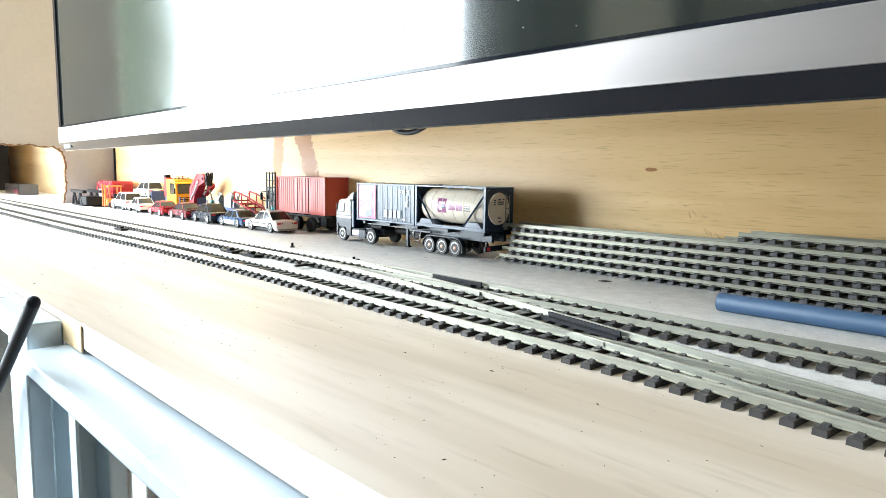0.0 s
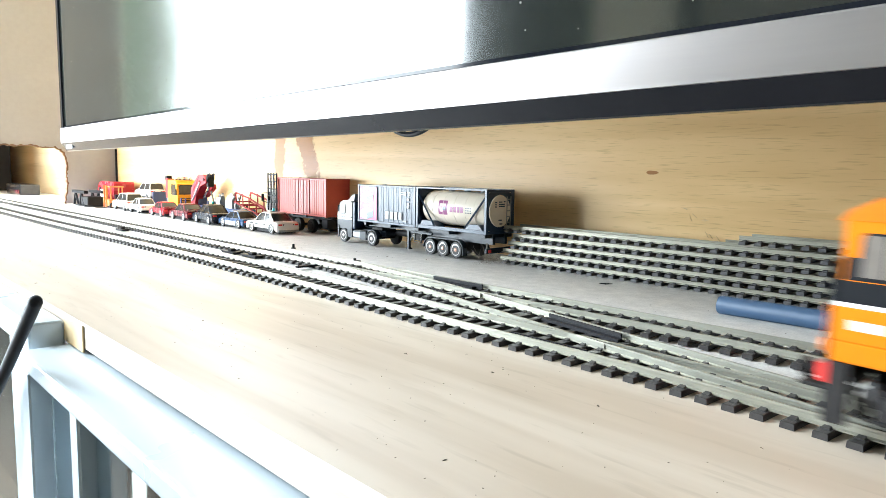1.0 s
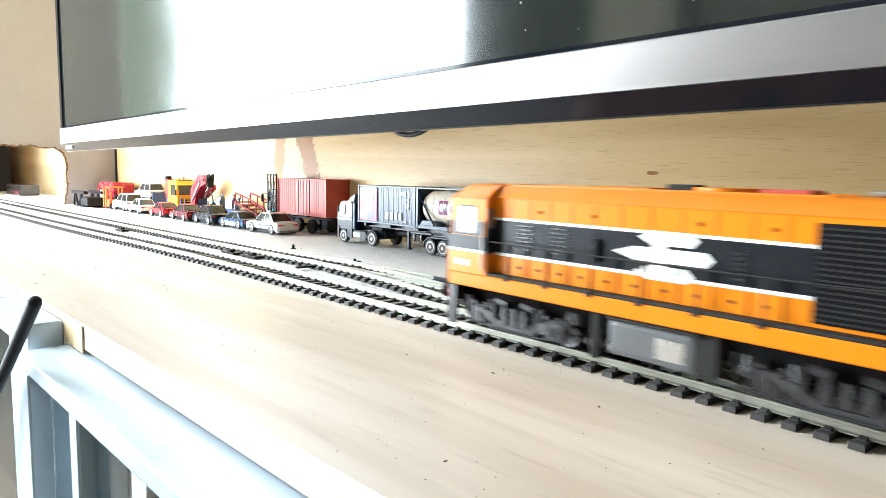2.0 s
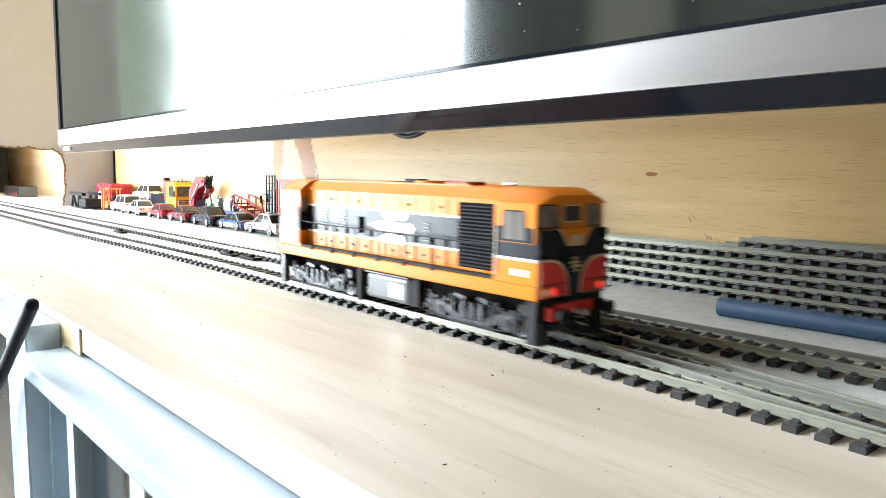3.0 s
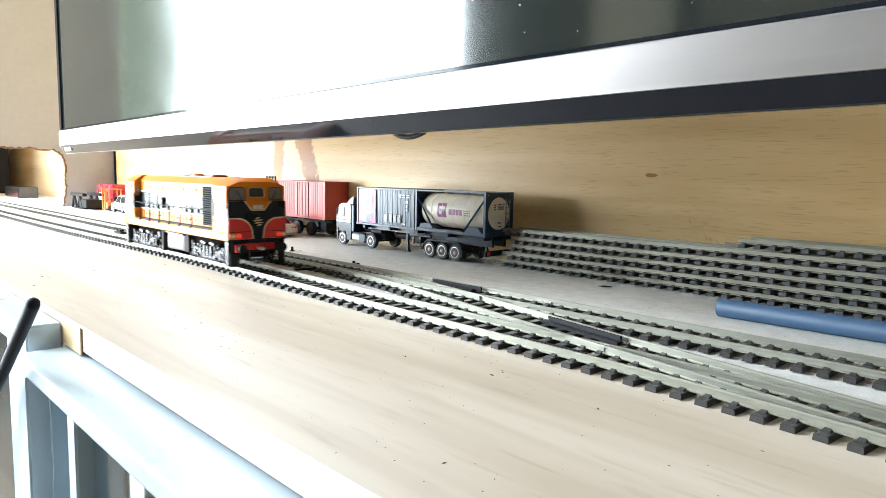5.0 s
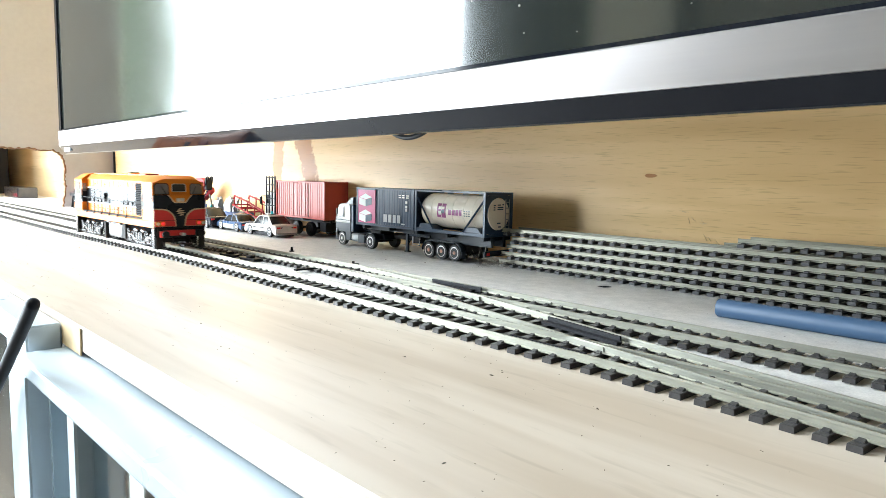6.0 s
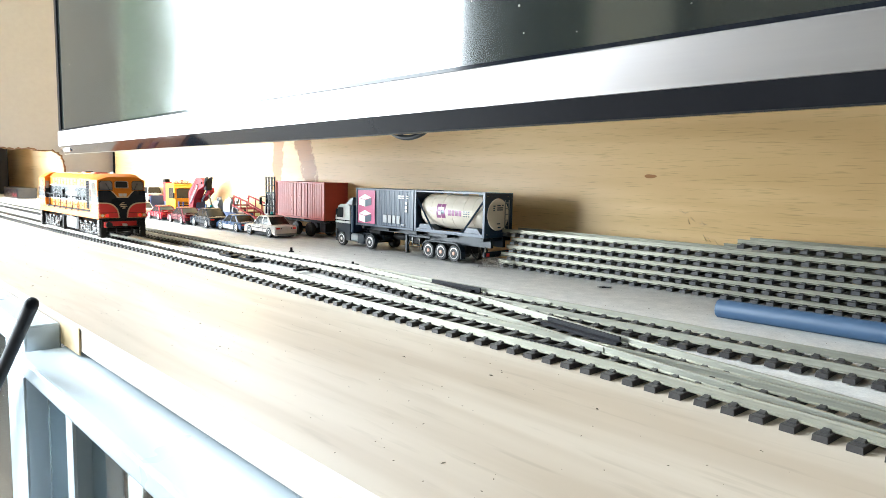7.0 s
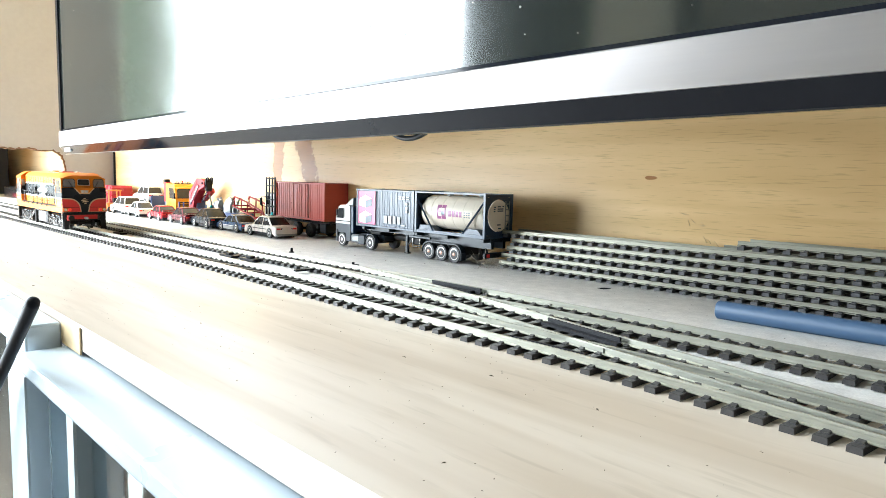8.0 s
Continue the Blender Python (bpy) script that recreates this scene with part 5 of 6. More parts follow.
    # tractor
    for x, r in ((-21.2, 6.0), (18.4, 6.1)):
        for s_, y in ((-1, 2.4), (1, W - 2.4)):
            wheel(v, x, y, r, r, 3.6 if x < 0 else 4.2, s_, RIM, 0.66, STEEL)
        Pp("axle", rod(B(), (x, 3, r), (x, W - 3, r), 1.0, 8), DARKM)
    Pp("tractor_frame", box(B(), -28, 8, 7.5, 27, W - 8, 12.5, 0.5), CHASSIS)
    Pp("fuel_tank", box(B(), -9, 0.8, 4.6, 7, 7, 11.4, 1.4), GREYMET, "pale fuel tank")
    Pp("battery_box", box(B(), 1.5, 0.6, 3.8, 10.5, 7, 11.2, 0.4), CHASSIS)
    Pp("fifth_wheel", box(B(), 10, 7, 12.5, 24, W - 7, 15.4, 0.6), DARKM)
    Pp("rear_mudguard", prism(B(), [(18.4 + 7.2 * math.cos(math.pi * k / 10), 6.1 + 7.2 * math.sin(math.pi * k / 10)) for k in range(11)] + [(18.4 + 6.7 * math.cos(math.pi * (10 - k) / 10), 6.1 + 6.7 * math.sin(math.pi * (10 - k) / 10)) for k in range(11)], "y", 0.3, 5), CHASSIS, "", True)
    fr = [(-29.4, 4.0), (-27.4, 4.0), (-26.6, 11.8), (-16, 11.8), (-14.6, 5), (-9, 5), (-9, 19.5), (-30, 19.5)]
    Pp("cab_lower", prism(B(), fr, "y", 0.6, W - 0.6), CHASSIS, "black lower cab")
    sidep = [(-30.2, 19.5), (-9, 19.5), (-9, 34), (-11, 35.6), (-22, 35.6), (-25.6, 34.2), (-29.6, 25)]
    bm = B()
    rr = [[(x, 0.8, z) for x, z in sidep], [(x, 0.2, z) for x, z in sidep], [(x, W - 0.2, z) for x, z in sidep], [(x, W - 0.8, z) for x, z in sidep]]
    Pp("cab", loft(bm, rr), WHITECAR, "white upper cab", True)
    for s_, y in ((-1, 0.05), (1, W - 0.05)):
        Pp("side_window", prism(B(), [(-27.8, 24.2), (-18.4, 24.2), (-18.4, 32.8), (-25.2, 32.8)], "y", y - 0.12, y + 0.12), CABGLASS, "dark cab window")
        Pp("cab_stripe", prism(B(), [(-29.9, 22.2), (-9, 22.2), (-9, 21.4), (-30, 21.4)], "y", y - 0.1, y + 0.1), GREYM)
        Pp("mirror", box(B(), -27.8, y - 0.9, 26, -26.8, y + 0.9, 31.5, 0.2), CHASSIS)
        Pp("cab_step", box(B(), -28.6, y - 0.1, 5.0, -26.8, y + 0.6, 14.5, 0.2), GREYM)
    Pp("rear_wall", box(B(), -9.0, 1.0, 12, -5.4, W - 1.0, 35.0, 0.6), NAVY, "dark panel behind the cab")
    Pp("windscreen", quad_pane(B(), [(-30.0, W - 1.5, 24.0), (-30.0, 1.5, 24.0), (-25.7, 1.8, 34.0), (-25.7, W - 1.8, 34.0)], 0.05, 0.95, 0.05, 0.92, 0.15, 0.2), CABGLASS)
    Pp("wind_deflector", loft(B(), [[(-19, 3, 35.4), (-19, W - 3, 35.4), (-9.6, W - 3, 35.4), (-9.6, 3, 35.4)], [(-12.6, 4, 40.6), (-12.6, W - 4, 40.6), (-9.6, W - 4, 41.6), (-9.6, 4, 41.6)]]), GREYMET, "grey roof wind deflector", True)


def B_ring(x0, x1, y0, y1, z0, z1, cy, cz, r):
    """A plate across x with a round hole."""
    n = 32
    bm = B()
    outer, inner = [], []
    for k in range(n):
        a = k * math.tau / n
        c, s = math.cos(a), math.sin(a)
        f = min(((y1 - y0) / 2) / max(abs(c), 1e-6), ((z1 - z0) / 2) / max(abs(s), 1e-6))
        outer.append(((y0 + y1) / 2 + c * f, (z0 + z1) / 2 + s * f))
        inner.append((cy + c * r, cz + s * r))
    rings = [[(x, *p) for p in ring] for x, ring in ((x0, outer), (x1, outer), (x1, inner), (x0, inner), (x0, outer))]
    return loft(bm, rings, close=False)


def lathe_x(x0, x1, r, cy, cz, n=40):
    rings = [[(x, cy + q * math.cos(k * math.tau / n), cz + q * math.sin(k * math.tau / n)) for k in range(n)] for x, q in ((x0, r - 0.3), (x0, r), (x1, r), (x1, r - 0.3))]
    return loft(B(), rings)


def red_lorry():
    ox, oy, zb = -618, 356, 16.5
    L, W, H = 89, 27.4, 36.5
    container("steel_container", "rust-red corrugated container with side doors", at(ox, oy, zb), REDBOX, L, W, H, "doors")
    v = thing("container_lorry", "model lorry with white cab and black chassis under a red container", "toy lorry", at(ox, oy, 0))
    Pp = lambda nm, bm_, m, lab="", sm=False: part(nm, bm_, m, v, lab, sm)
    for y in (8, W - 10):
        Pp("chassis_beam", box(B(), -14, y, 13, L - 1, y + 2, 17.4, 0.2), BLACK)
    for x in (4, 26, 50, L - 6):
        Pp("twist_lock_bar", box(B(), x, 0.6, 15, x + 3, W - 0.6, 17.45, 0.2), GREYM)
    for x in (38, 62):
        for s_, y in ((-1, 2.8), (1, W - 2.8)):
            wheel(v, x, y, 6.8, 6.8, 4.4, s_, DARKM, 0.55)
        Pp("axle", rod(B(), (x, 3, 6.8), (x, W - 3, 6.8), 1.2, 8), DARKM)
    Pp("rear_frame", box(B(), L - 12, 3, 5, L - 2, W - 3, 14, 0.5), BLACK)
    for s_, y in ((-1, 2.8), (1, W - 2.8)):
        wheel(v, -13, y, 6.2, 6.2, 3.6, s_, RIM, 0.6)
    Pp("cab_lower", box(B(), -24, 1, 5, -3, W - 1, 17, 0.8), WHITECAR)
    sidep = [(-24.6, 17), (-3.4, 17), (-3.4, 39), (-8, 40.5), (-19, 40.5), (-23.6, 28)]
    Pp("cab", prism(B(), sidep, "y", 0.8, W - 0.8), WHITECAR, "white cab", True)
    for y in (0.7, W - 0.7):
        Pp("side_window", prism(B(), [(-22, 28.4), (-12, 28.4), (-12, 37.4), (-18.6, 37.4)], "y", y - 0.12, y + 0.12), CABGLASS)
    # black ladder frame beside the cab
    for x in (-19, -13, -7, -1.6):
        Pp("guard_post", box(B(), x, -1.2, 18, x + 1.3, 0.2, 57, 0.2), BLACK)
    for z in (26, 33, 40, 47.5, 55):
        Pp("guard_bar", box(B(), -19, -1.0, z, -0.4, 0.0, z + 1.2, 0.2), BLACK)
    Pp("mirror_arm", pipe(B(), [(-22, 0.5, 36), (-24, -3.5, 36), (-24, -3.5, 27), (-22, 0.5, 26)], 0.6, 6), BLACK, "black mirror arm", True)
    Pp("mirror", box(B(), -25, -5, 27.5, -23.4, -2.4, 35, 0.3), BLACK)


def recovery_truck():
    v = thing("crane_truck", "amber truck cab with red folding crane and blue bed", "toy truck", at(-887, 352, 0))
    Pp = lambda nm, bm_, m, lab="", sm=False: part(nm, bm_, m, v, lab, sm)
    W = 28
    Pp("chassis", box(B(), -14, 6, 6, 130, W - 6, 12, 0.5), BLACK)
    for x in (0, 84, 100):
        for s_, y in ((-1, 2.6), (1, W - 2.6)):
            wheel(v, x, y, 6, 6, 3.8, s_, RIM, 0.6)
    # cab looks along +x
    sidep = [(-8, 9), (22, 9), (22.8, 24), (20, 40), (18, 43), (14, 44.5), (-8, 44.5)]
    Pp("cab", prism(B(), sidep, "y", 0, W), YELLOWT, "amber cab", True)
    Pp("windscreen", quad_pane(B(), [(22.6, 1.5, 25), (22.6, W - 1.5, 25), (20.1, W - 2, 39.4), (20.1, 2, 39.4)], 0.03, 0.97, 0.05, 0.92, 0.2, 0.3), CABGLASS, "dark windscreen")
    Pp("grille", box(B(), 22.4, 5, 13.5, 23.3, W - 5, 21, 0.2), BLACK)
    for k in range(3):
        Pp("grille_bar", box(B(), 23.2, 5.4, 14.6 + k * 2.2, 23.6, W - 5.4, 15.5 + k * 2.2), YELLOWT)
    for y in (1.0, W - 5.0):
        Pp("headlight", box(B(), 23.9, y, 7.6, 24.5, y + 4.0, 10.2, 0.2), LENS, "clear headlight")
    Pp("sun_visor", prism(B(), [(20.2, 40.0), (23.6, 38.6), (23.8, 39.2), (20.2, 41.0)], "y", 0.8, W - 0.8), YELLOWT)
    for y in (9, 18):
        Pp("wiper", rod(B(), (22.9, y, 25.4), (22.0, y + 4.5, 31.5), 0.25, 5), BLACK)
    Pp("wheel_arch", prism(B(), [(7.6 * math.cos(math.pi * k / 10), 6 + 7.6 * math.sin(math.pi * k / 10)) for k in range(11)], "y", -0.12, 4), BLACK)
    Pp("door_seam", box(B(), 2, -0.1, 11, 2.3, 0.12, 24), MATTBLK)
    for y in (0.0, W):
        Pp("side_window", prism(B(), [(2, 25), (18, 25), (16.4, 39), (2, 39)], "y", y - 0.15, y + 0.15), CABGLASS)
        Pp("mirror", box(B(), 20.5, y - 2.2 if y == 0 else y + 0.4, 25, 21.8, y - 0.4 if y == 0 else y + 2.2, 33, 0.3), BLACK)
    Pp("bumper", box(B(), 21, 0.2, 6, 24.2, W - 0.2, 11, 0.6), YELLOWT)
    Pp("lamp_rail", box(B(), 12, 3, 44.6, 13, W - 3, 45.6), BLACK)
    for y in (5, 10.5, 16, 21.5):
        Pp("roof_lamp", rod(B(), (12, y, 47), (14, y, 47), 1.9, 12), STEEL, "round roof lamp", True)
    # crane column and arms
    Pp("crane_base", box(B(), -22, 3, 12, -10, W - 3, 22, 0.6), BLUEBED, "blue crane base")
    Pp("crane_column", box(B(), -22, 2, 20, -13, 11, 46, 0.8), CRANERED, "red crane column")
    Pp("crane_boom", prism(B(), [(-24, 40), (-12, 46), (8, 49), (8, 45), (-10, 40), (-20, 34)], "y", 12, 20), CRANERED, "red crane boom")
    Pp("crane_ram", rod(B(), (-22, 16, 24), (-8, 16, 44), 1.2, 10), STEEL, "", True)
    Pp("crane_head", box(B(), -26, 3, 43, -18, 10, 50, 0.8), BLACK)
    Pp("bed", box(B(), 26, 1, 12.2, 128, W - 1, 14.4, 0.4), BLUEBED, "blue flat bed")
    # second folded crane on the bed
    Pp("boom_post", box(B(), 58, 8, 14.4, 68, 20, 30, 0.6), BLUEBED)
    Pp("folded_boom", prism(B(), [(54, 14.5), (66, 14.5), (69, 26), (82, 38), (99, 43), (98, 49), (90, 53), (77, 53), (55, 35)], "y", 4, 14), CRANERED, "red folded crane arm")
    Pp("folded_boom", prism(B(), [(64, 26), (70, 24), (92, 36), (90, 41)], "y", 15, 21), CRANERED)
    for p, q, m_ in (((60, 3.4, 20), (84, 3.4, 44), STEEL), ((70, 14.6, 24), (94, 14.6, 46), STEEL), ((58, 9, 30), (76, 9, 50), DARKM)):
        Pp("hydraulic_ram", rod(B(), p, q, 1.1, 10), m_, "slim hydraulic ram", True)
    for x, z in ((66, 28), (82, 44), (94, 47)):
        Pp("pivot_pin", rod(B(), (x, 2.8, z), (x, 15.2, z), 1.5, 12), DARKM, "", True)
    Pp("boom_edge", prism(B(), [(57, 32), (60, 31), (79, 49.4), (77, 50.6)], "y", 3.6, 4.0), CRANERED)
    for k in range(4):
        Pp("claw_finger", prism(B(), [(96, 44), (99, 52 + (k % 2) * 3), (102, 54), (101, 47), (98, 42)], "y", 5 + k * 2.6, 6.4 + k * 2.6), BLACK)
    for x in (30, 44, 110, 124):
        Pp("stake", box(B(), x, 0.4, 14.4, x + 1.6, 1.8, 22, 0.2), BLUEBED)
    Pp("crane_claw", box(B(), 95, 6, 38, 101, 14, 50, 1.0), BLACK)


def small_models():
    car("white patrol estate car with yellow and blue side stripe", at(-993, 333.5, -0.4, -2), WHITECAR, 66, 23.5, 24.5, 0.22, estate=True, stripe=WARNYEL, wheel_r=4.9)
    car("white and black hatchback coupe", at(-926, 330, -0.4, -5), WHITECAR, 60, 22, 20, 0.30, ends=BLACK, wheel_r=4.7)
    car("bright red sports coupe", at(-849, 329.5, -0.4, -4), REDCAR, 58, 22, 18.5, 0.32, wheel_r=4.7, spoiler=True)
    car("dark maroon sports coupe", at(-778, 328.5, -0.4, -4), MAROON, 62, 23, 19.5, 0.34, wheel_r=4.8, spoiler=True)
    car("dark navy saloon with a cyan roof beacon", at(-713, 328.5, -0.4, -5), DARKCAR, 63, 22.5, 21.5, 0.36, beacon=True, wheel_r=4.9)
    car("metallic blue sports coupe with pale flanks", at(-652, 331, -0.4, -1), BLUECAR, 59, 22, 17.8, 0.34, stripe=WHITEP, wheel_r=4.8, flank=GREYMET)
    car("cream saloon with a cyan roof beacon", at(-584, 330, -0.4, -1), CREAMCAR, 64, 23, 20.5, 0.36, beacon=True, ends=GREYMET, wheel_r=4.9)
    # white hatchback carried on a low blue trailer
    tr = thing("flat_trailer", "low dark blue flat trailer with small wheels", "toy trailer", at(-1000, 368, 0))
    part("deck", box(B(), -38, -12, 12.0, 40, 12, 14.6, 0.4), BLUEBED, tr)
    for x in (-22, 18):
        for s in (-1, 1):
            wheel(tr, x, s * 10, 5, 5, 3, s, DARKM, 0.55)
    part("post", box(B(), 38, -12, 10, 41, 12, 26, 0.4), BLUEBED, tr, "blue end post")
    part("frame", box(B(), -34, -6, 5, 38, 6, 12.05, 0.4), BLACK, tr)
    car("plain white hatchback standing on a flat trailer", at(-1004, 368, 14.6, 0), WHITECAR, 62, 22, 24, 0.12, group="model cars", estate=True)
    # red van with white lower side
    v = thing("model_van", "red delivery van with white lower side", "toy van", at(-1132, 362, -0.4, -2))
    prof = [(-46, 4), (40, 4), (40, 30), (37, 33), (-20, 33), (-34, 30), (-45, 17)]
    prof = [(x * 1.1, z * 1.13) for x, z in prof]
    part("body", prism(B(), prof, "y", -15, 15), REDCAR, v, "red van body", True)
    part("side_panel", prism(B(), [(-40, 6), (-8, 6), (-8, 17), (-40, 17)], "y", -15.3, -14.9), WHITECAR, v, "white lower panel")
    part("mark_bar", box(B(), -28, -15.35, 21, -10, -15.05, 24), WHITEP, v)
    part("side_window", prism(B(), [(-40, 19), (-26, 19), (-26, 28), (-33, 28)], "y", -15.25, -15), CABGLASS, v)
    part("rear_bumper", box(B(), 39, -14, 4, 41, 14, 9, 0.4), BLACK, v)
    for x in (-30, 26):
        for s in (-1, 1):
            wheel(v, x, s * 13.2, 5.5, 5.5, 3.4, s)
    # forklift
    f = thing("forklift_truck", "small orange forklift with black mast", "toy forklift", at(-1046, 333, -0.4, 90))
    part("body", box(B(), -11, -9, 3, 11, 9, 13, 1.5, 2), ORANGEF, f)
    part("counterweight", box(B(), 8, -9, 4, 14, 9, 15, 1.5, 2), ORANGEF, f)
    for x in (-8, 8):
        for y in (-7.6, 7.6):
            part("guard_post", box(B(), x - 0.8, y - 0.8, 12.5, x + 0.8, y + 0.8, 31, 0.2), ORANGEF, f)
    part("guard_roof", box(B(), -10, -9, 30.5, 10, 9, 32.2, 0.5), ORANGEF, f)
    part("seat", box(B(), 0, -4, 13, 7, 4, 20, 1.0), BLACK, f)
    for y in (-5, 5):
        part("mast", box(B(), -14.4, y - 0.8, 1, -12.6, y + 0.8, 34, 0.2), ORANGEF, f)
        part("fork", box(B(), -28, y - 1, 1, -13, y + 1, 1.8, 0.1), DARKM, f)
    for x in (-7, 8):
        for s in (-1, 1):
            wheel(f, x, s * 8.6, 4, 4, 3, s, ORANGEF, 0.5)
    # buffer stop
    b = thing("buffer_stop", "black model railway buffer stop", "buffer stop", at(-1118, 318, -0.4, 0))
    part("base", box(B(), -20, -14, 0, 28, 14, 2.2, 0.3), BLACK, b)
    part("beam", box(B(), -33, -15, 19.5, 30, -9, 24, 0.6), BLACK, b, "black cross beam")
    part("beam", box(B(), -33, 9, 19.5, 30, 15, 24, 0.6), BLACK, b)
    for x in (-24, 6):
        for y in (-12, 12):
            part("strut", rod(B(), (x - 8, y, 1.5), (x, y, 20), 1.8, 6), BLACK, b)
            part("strut", rod(B(), (x + 14, y, 1.5), (x, y, 20), 1.8, 6), BLACK, b)
    part("tank", box(B(), 4, -13, 2.2, 38, 13, 15, 2.0, 2), DARKM, b)
    # pale grey castings and a red ladder trailer by the panel
    g = thing("metal_castings", "pale grey model machine castings", "model part", at(-742, 362, 0))
    part("bed", box(B(), -30, -11, 0, 46, 11, 15, 0.8), BLUEBED, g, "blue low stand")
    random.seed(3)
    for x, y, z, a, wd, hh in ((-14, -4, 15, 12, 12, 12), (-2, -6, 16, -18, 7, 14), (12, -2, 15, 8, 14, 15), (20, -5, 15, 20, 6, 18), (28, -3, 15, -9, 8, 9)):
        bm = B()
        loft(bm, [[(-wd / 2, -3, 0), (wd / 2, -3, 0), (wd / 2, 3, 0), (-wd / 2, 3, 0)], [(-wd * 0.6, -2.4, hh * 0.55), (wd * 0.4, -3.4, hh * 0.5), (wd * 0.45, 2, hh * 0.5), (-wd * 0.5, 2.4, hh * 0.6)], [(-wd * 0.2, -1.4, hh), (wd * 0.4, -1.6, hh * 0.9), (wd * 0.35, 1, hh * 0.92), (-wd * 0.2, 1.2, hh)]])
        part("casting", bm, GREYMET, g, "", False, at(x, y, z, a, 0, random.uniform(-14, 14)))
    for i in range(16):
        p = Vector((random.uniform(-22, 38), random.uniform(-9, 4), 15.2 + random.uniform(0, 3)))
        q = p + Vector((random.uniform(-8, 8), random.uniform(-3, 3), random.uniform(6, 16)))
        part("casting", rod(B(), p, q, random.uniform(0.6, 1.4), 7), GREYMET if i % 3 else CABGLASS_P, g)
    t = thing("ladder_trailer", "red tubular ladder trailer leaning by the panel", "toy trailer", at(-666, 360, 0))
    for y in (-9, 9):
        part("side_rail", pipe(B(), [(-36, y, 31), (-32, y, 34), (-4, y, 29), (30, y, 20), (34, y, 12)], 1.0, 8), CRANERED, t, "red tubular rail", True)
        part("lower_rail", pipe(B(), [(-38, y, 24), (-6, y, 17), (32, y, 8)], 1.0, 8), CRANERED, t, "red tubular rail", True)
        for x, z0, z1 in ((-34, 23, 35), (-18, 20, 33), (-4, 17, 30), (12, 13, 25), (26, 10, 21)):
            part("upright", rod(B(), (x, y, z0), (x, y, z1), 0.8, 6), CRANERED, t)
    for x, z in ((-34, 24), (-18, 20.5), (-4, 17.5), (12, 13.5), (26, 10)):
        part("rung", rod(B(), (x, -9, z), (x, 9, z), 0.8, 6), CRANERED, t)
    for x in (-26, 14):
        part("leg", rod(B(), (x, 0, 0), (x, 0, 21 if x < 0 else 13), 1.2, 8), DARKM, t)
        part("cross_bar", rod(B(), (x, -9, 21 if x < 0 else 13), (x, 9, 21 if x < 0 else 13), 0.9, 6), CRANERED, t)
    # dark crate in the far compartment, and pale box
    d = thing("dark_crate", "dark box in the compartment beyond the opening", "box", at(-1900, 322, -0.4))
    part("shell", box(B(), -120, -30, 0, 60, 36, 120, 2), DARKM, d)
    e = thing("low_box", "dark grey low box with a maroon label", "box", at(-1600, 330, -0.4))
    part("shell", box(B(), -60, -18, 0, 60, 18, 22, 3, 2), GREYM, e)
    part("red_label", box(B(), 20, -18.4, 3, 58, -18.05, 10), MAROON, e)
    # fluff behind the trailer and specks on the board
    fl = thing("dust_fluff", "tangle of grey dust fibres by the pile", "dust", at(-301, 338, 0), kind="stuff")
    random.seed(7)
    bm = B()
    for i in range(60):
        p = Vector((random.uniform(-8, 14), random.uniform(-6, 8), random.uniform(0, 3)))
        pts = [p.copy()]
        d_ = Vector((random.uniform(-1, 1), random.uniform(-1, 1), random.uniform(-0.2, 0.7))).normalized()
        for k in range(6):
            d_ = (d_ + Vector((random.uniform(-0.5, 0.5), random.uniform(-0.5, 0.5), random.uniform(-0.5, 0.4)))).normalized()
            p = p + d_ * 1.8
            p.z = max(0.1, p.z)
            pts.append(p.copy())
        pipe(bm, pts, 0.07, 3)
    part("fibres", bm, DUST, fl)
    sp = thing("sawdust_specks", "scattered dark specks and crumbs on the shelf", "dust", at(0, 0, 0), kind="stuff")
    bm = B()
    for i in range(500):
        x, y = random.uniform(-620, -40), random.uniform(80, 168) if i % 3 else random.uniform(255, 330)
        s = random.uniform(0.07, 0.24) if i % 17 else random.uniform(0.3, 0.55)
        z = 0.02 if y < 205 else -0.38
        a = random.uniform(0, 3)
        ca, sa = math.cos(a) * s, math.sin(a) * s
        loft(bm, [[(x + ca * 1.8, y + sa * 1.8, z), (x - sa * .6, y + ca * .6, z), (x - ca * 1.8, y - sa * 1.8, z), (x + sa * .6, y - ca * .6, z)], [(x + ca * .6, y + sa * .6, z + s * .5), (x - sa * .3, y + ca * .3, z + s * .5), (x - ca * .6, y - sa * .6, z + s * .5), (x + sa * .3, y - ca * .3, z + s * .5)]])
    part("crumbs", bm, CRUMB, sp)
    vc = thing("veneer_chips", "small lifted chips in the veneer of the panel", "chips", at(0, 384, 0), kind="stuff")
    bm = B()
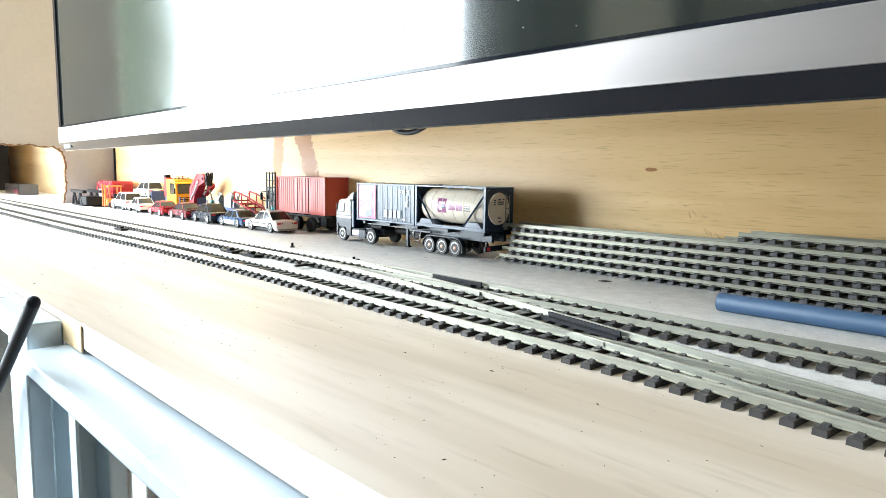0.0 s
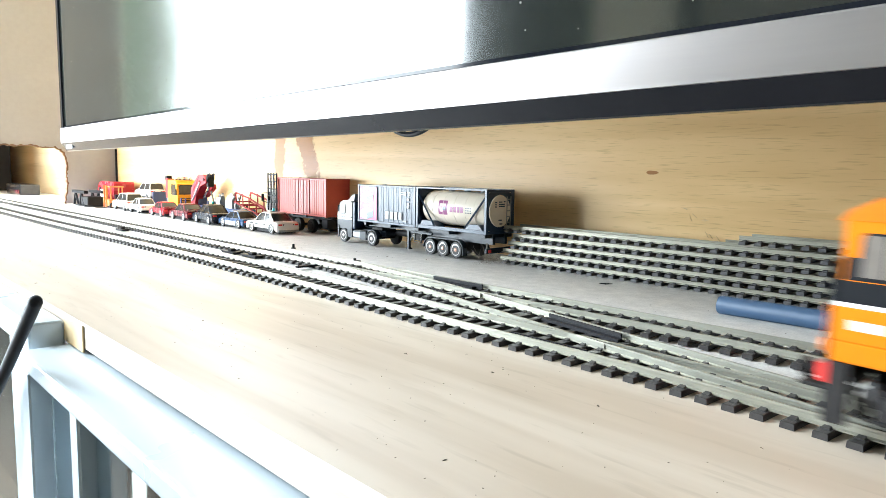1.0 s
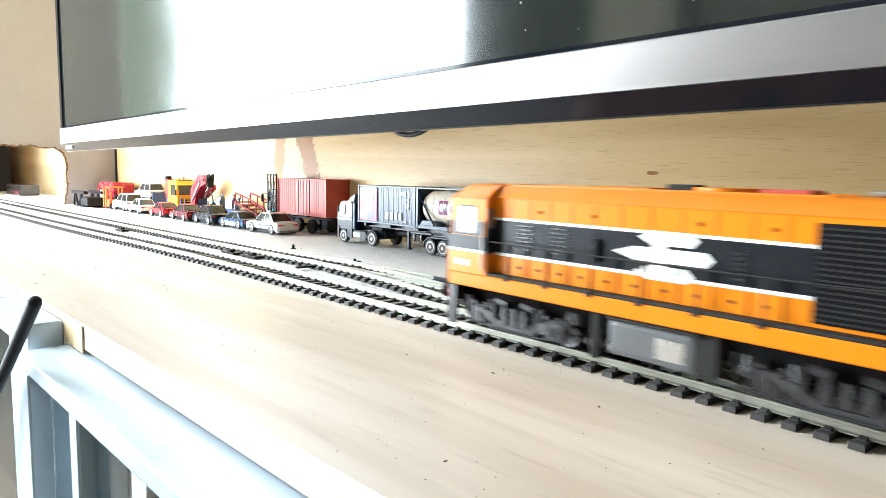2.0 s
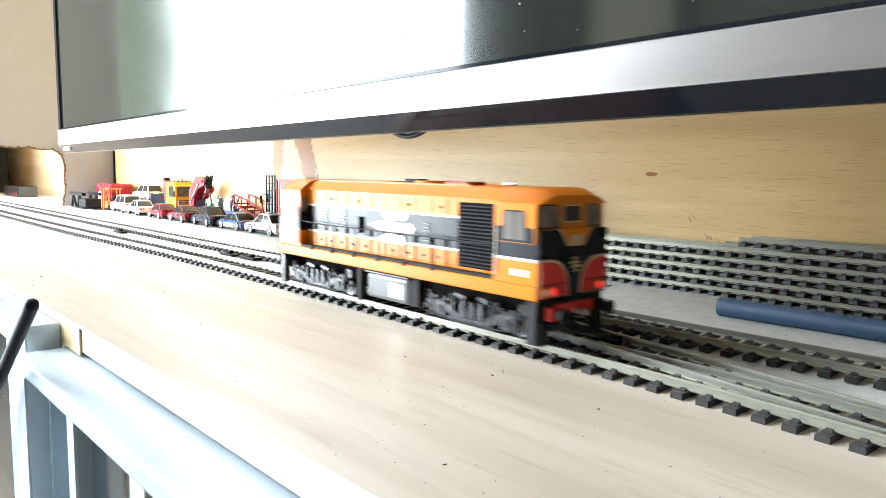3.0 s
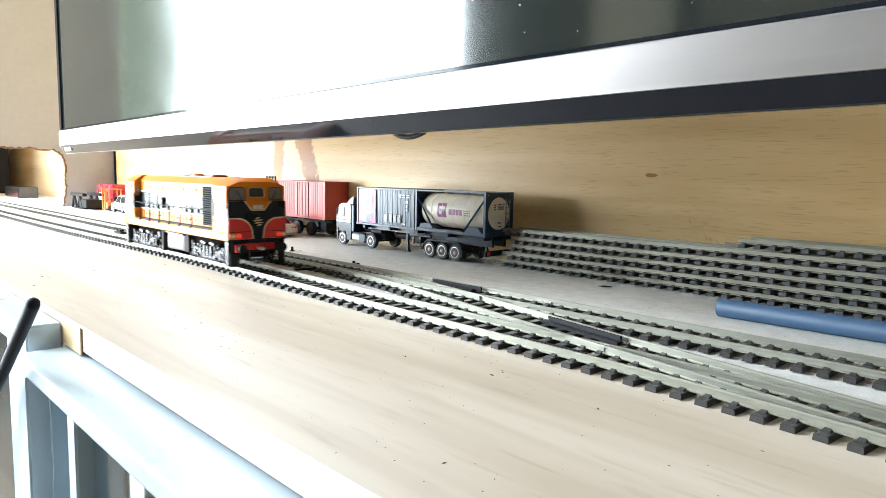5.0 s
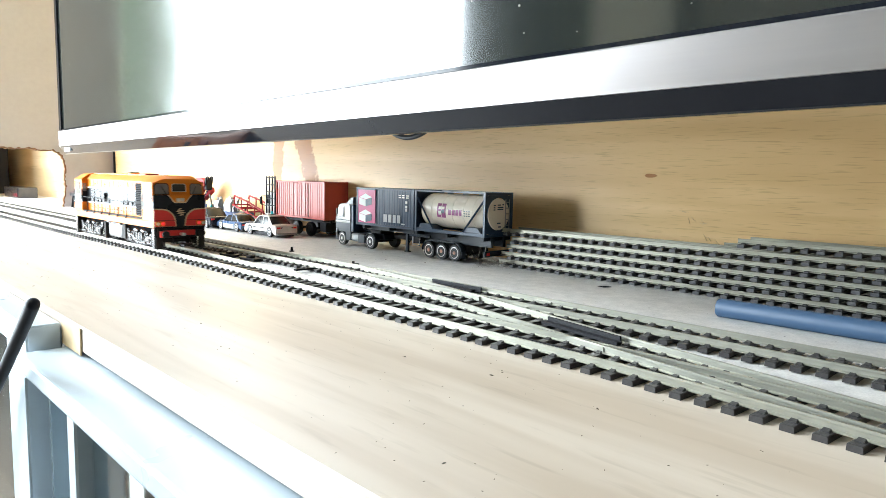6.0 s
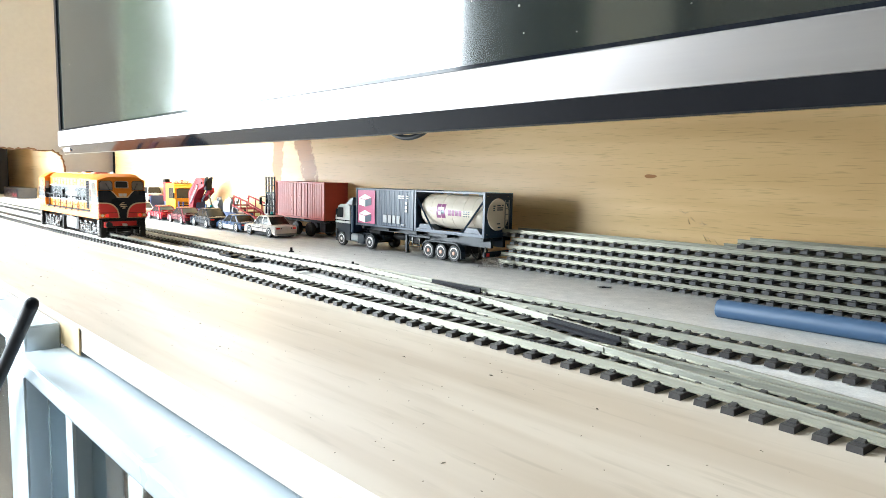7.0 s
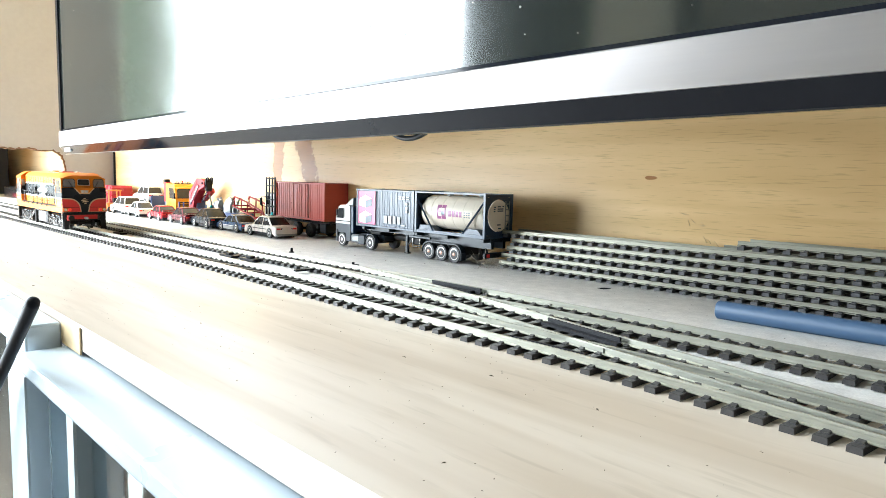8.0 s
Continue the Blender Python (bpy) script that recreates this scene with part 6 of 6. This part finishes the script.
    for x, z in ((-187.7, 41.4), (-182.4, 37.6), (-174.7, 35.8), (-172.0, 26.9), (-166.4, 24.4)):
        for k in range(3):
            a, l = random.uniform(-1.2, 0.2), random.uniform(1.2, 2.6)
            ox_, oz_ = x + random.uniform(-1.5, 1.5), z + random.uniform(-1, 1)
            dx, dz = math.cos(a) * l, math.sin(a) * l
            loft(bm, [[(ox_ - dx, 0.05, oz_ - dz), (ox_ - dx + 0.3, 0.05, oz_ - dz), (ox_ - dx, -0.1, oz_ - dz + 0.3)], [(ox_ + dx, 0.05, oz_ + dz), (ox_ + dx + 0.3, 0.05, oz_ + dz), (ox_ + dx, -0.5, oz_ + dz + 0.3)]])
    part("chips", bm, PINE_RAW, vc)
    tw = thing("wood_splinter", "dark wood splinter lying on the grey board", "splinter", at(-203, 325, -0.35, 15))
    part("sliver", loft(B(), [[(-4, 0, 0.1), (-4, 0.3, 0.2), (-4, 0.1, 0.4)], [(0, -0.7, 0), (0, 0.7, 0), (0, 0, 1.0)], [(4, -0.2, 0.6), (4, 0.3, 0.6), (4, 0, 0.9)]]), DARKM, tw)


loco, wheelsets = locomotive()
bell_lorry()
red_lorry()
recovery_truck()
small_models()


# ---- what moves ----
def front_at(t):
    """Place of the locomotive's trailing cab face along the track, in millimetres."""
    pts = FRONT
    ts = [p[0] for p in pts]
    i = max(0, min(len(pts) - 2, sum(1 for v in ts if v <= t) - 1))
    (t0, a), (t1, b) = pts[i], pts[i + 1]
    return a + (b - a) * (t - t0) / (t1 - t0)


FRONT = [(0.0, 251.0), (0.5, 186.5), (1.0, 121.0), (1.5, 53.6), (2.0, -8.6), (2.5, -69.8), (3.0, -129.5), (3.5, -187.7), (4.0, -244.6), (4.5, -300.6), (5.0, -356.4), (5.5, -412.1), (6.0, -467.4), (6.5, -521.2), (7.0, -572.3), (7.5, -620.3), (8.0, -666.5)]


def motions():
    rows = []
    for i in range(17):
        t = i * 0.5
        x = front_at(t) - 77.5 * LONG
        back, fore = x - 48, x + 48
        yaw = math.degrees(math.atan2(ya(fore) - ya(back), 96))
        rows.append((t, at(x, (ya(fore) + ya(back)) / 2, 4.45, yaw)))
    walk(loco, rows)
    for ob, ox in wheelsets:
        walk(ob, [(i * 0.08, at(ox, 0, 7.25, 0, 0, math.degrees((front_at(i * 0.08) - front_at(0)) / 6.6))) for i in range(101)])


motions()
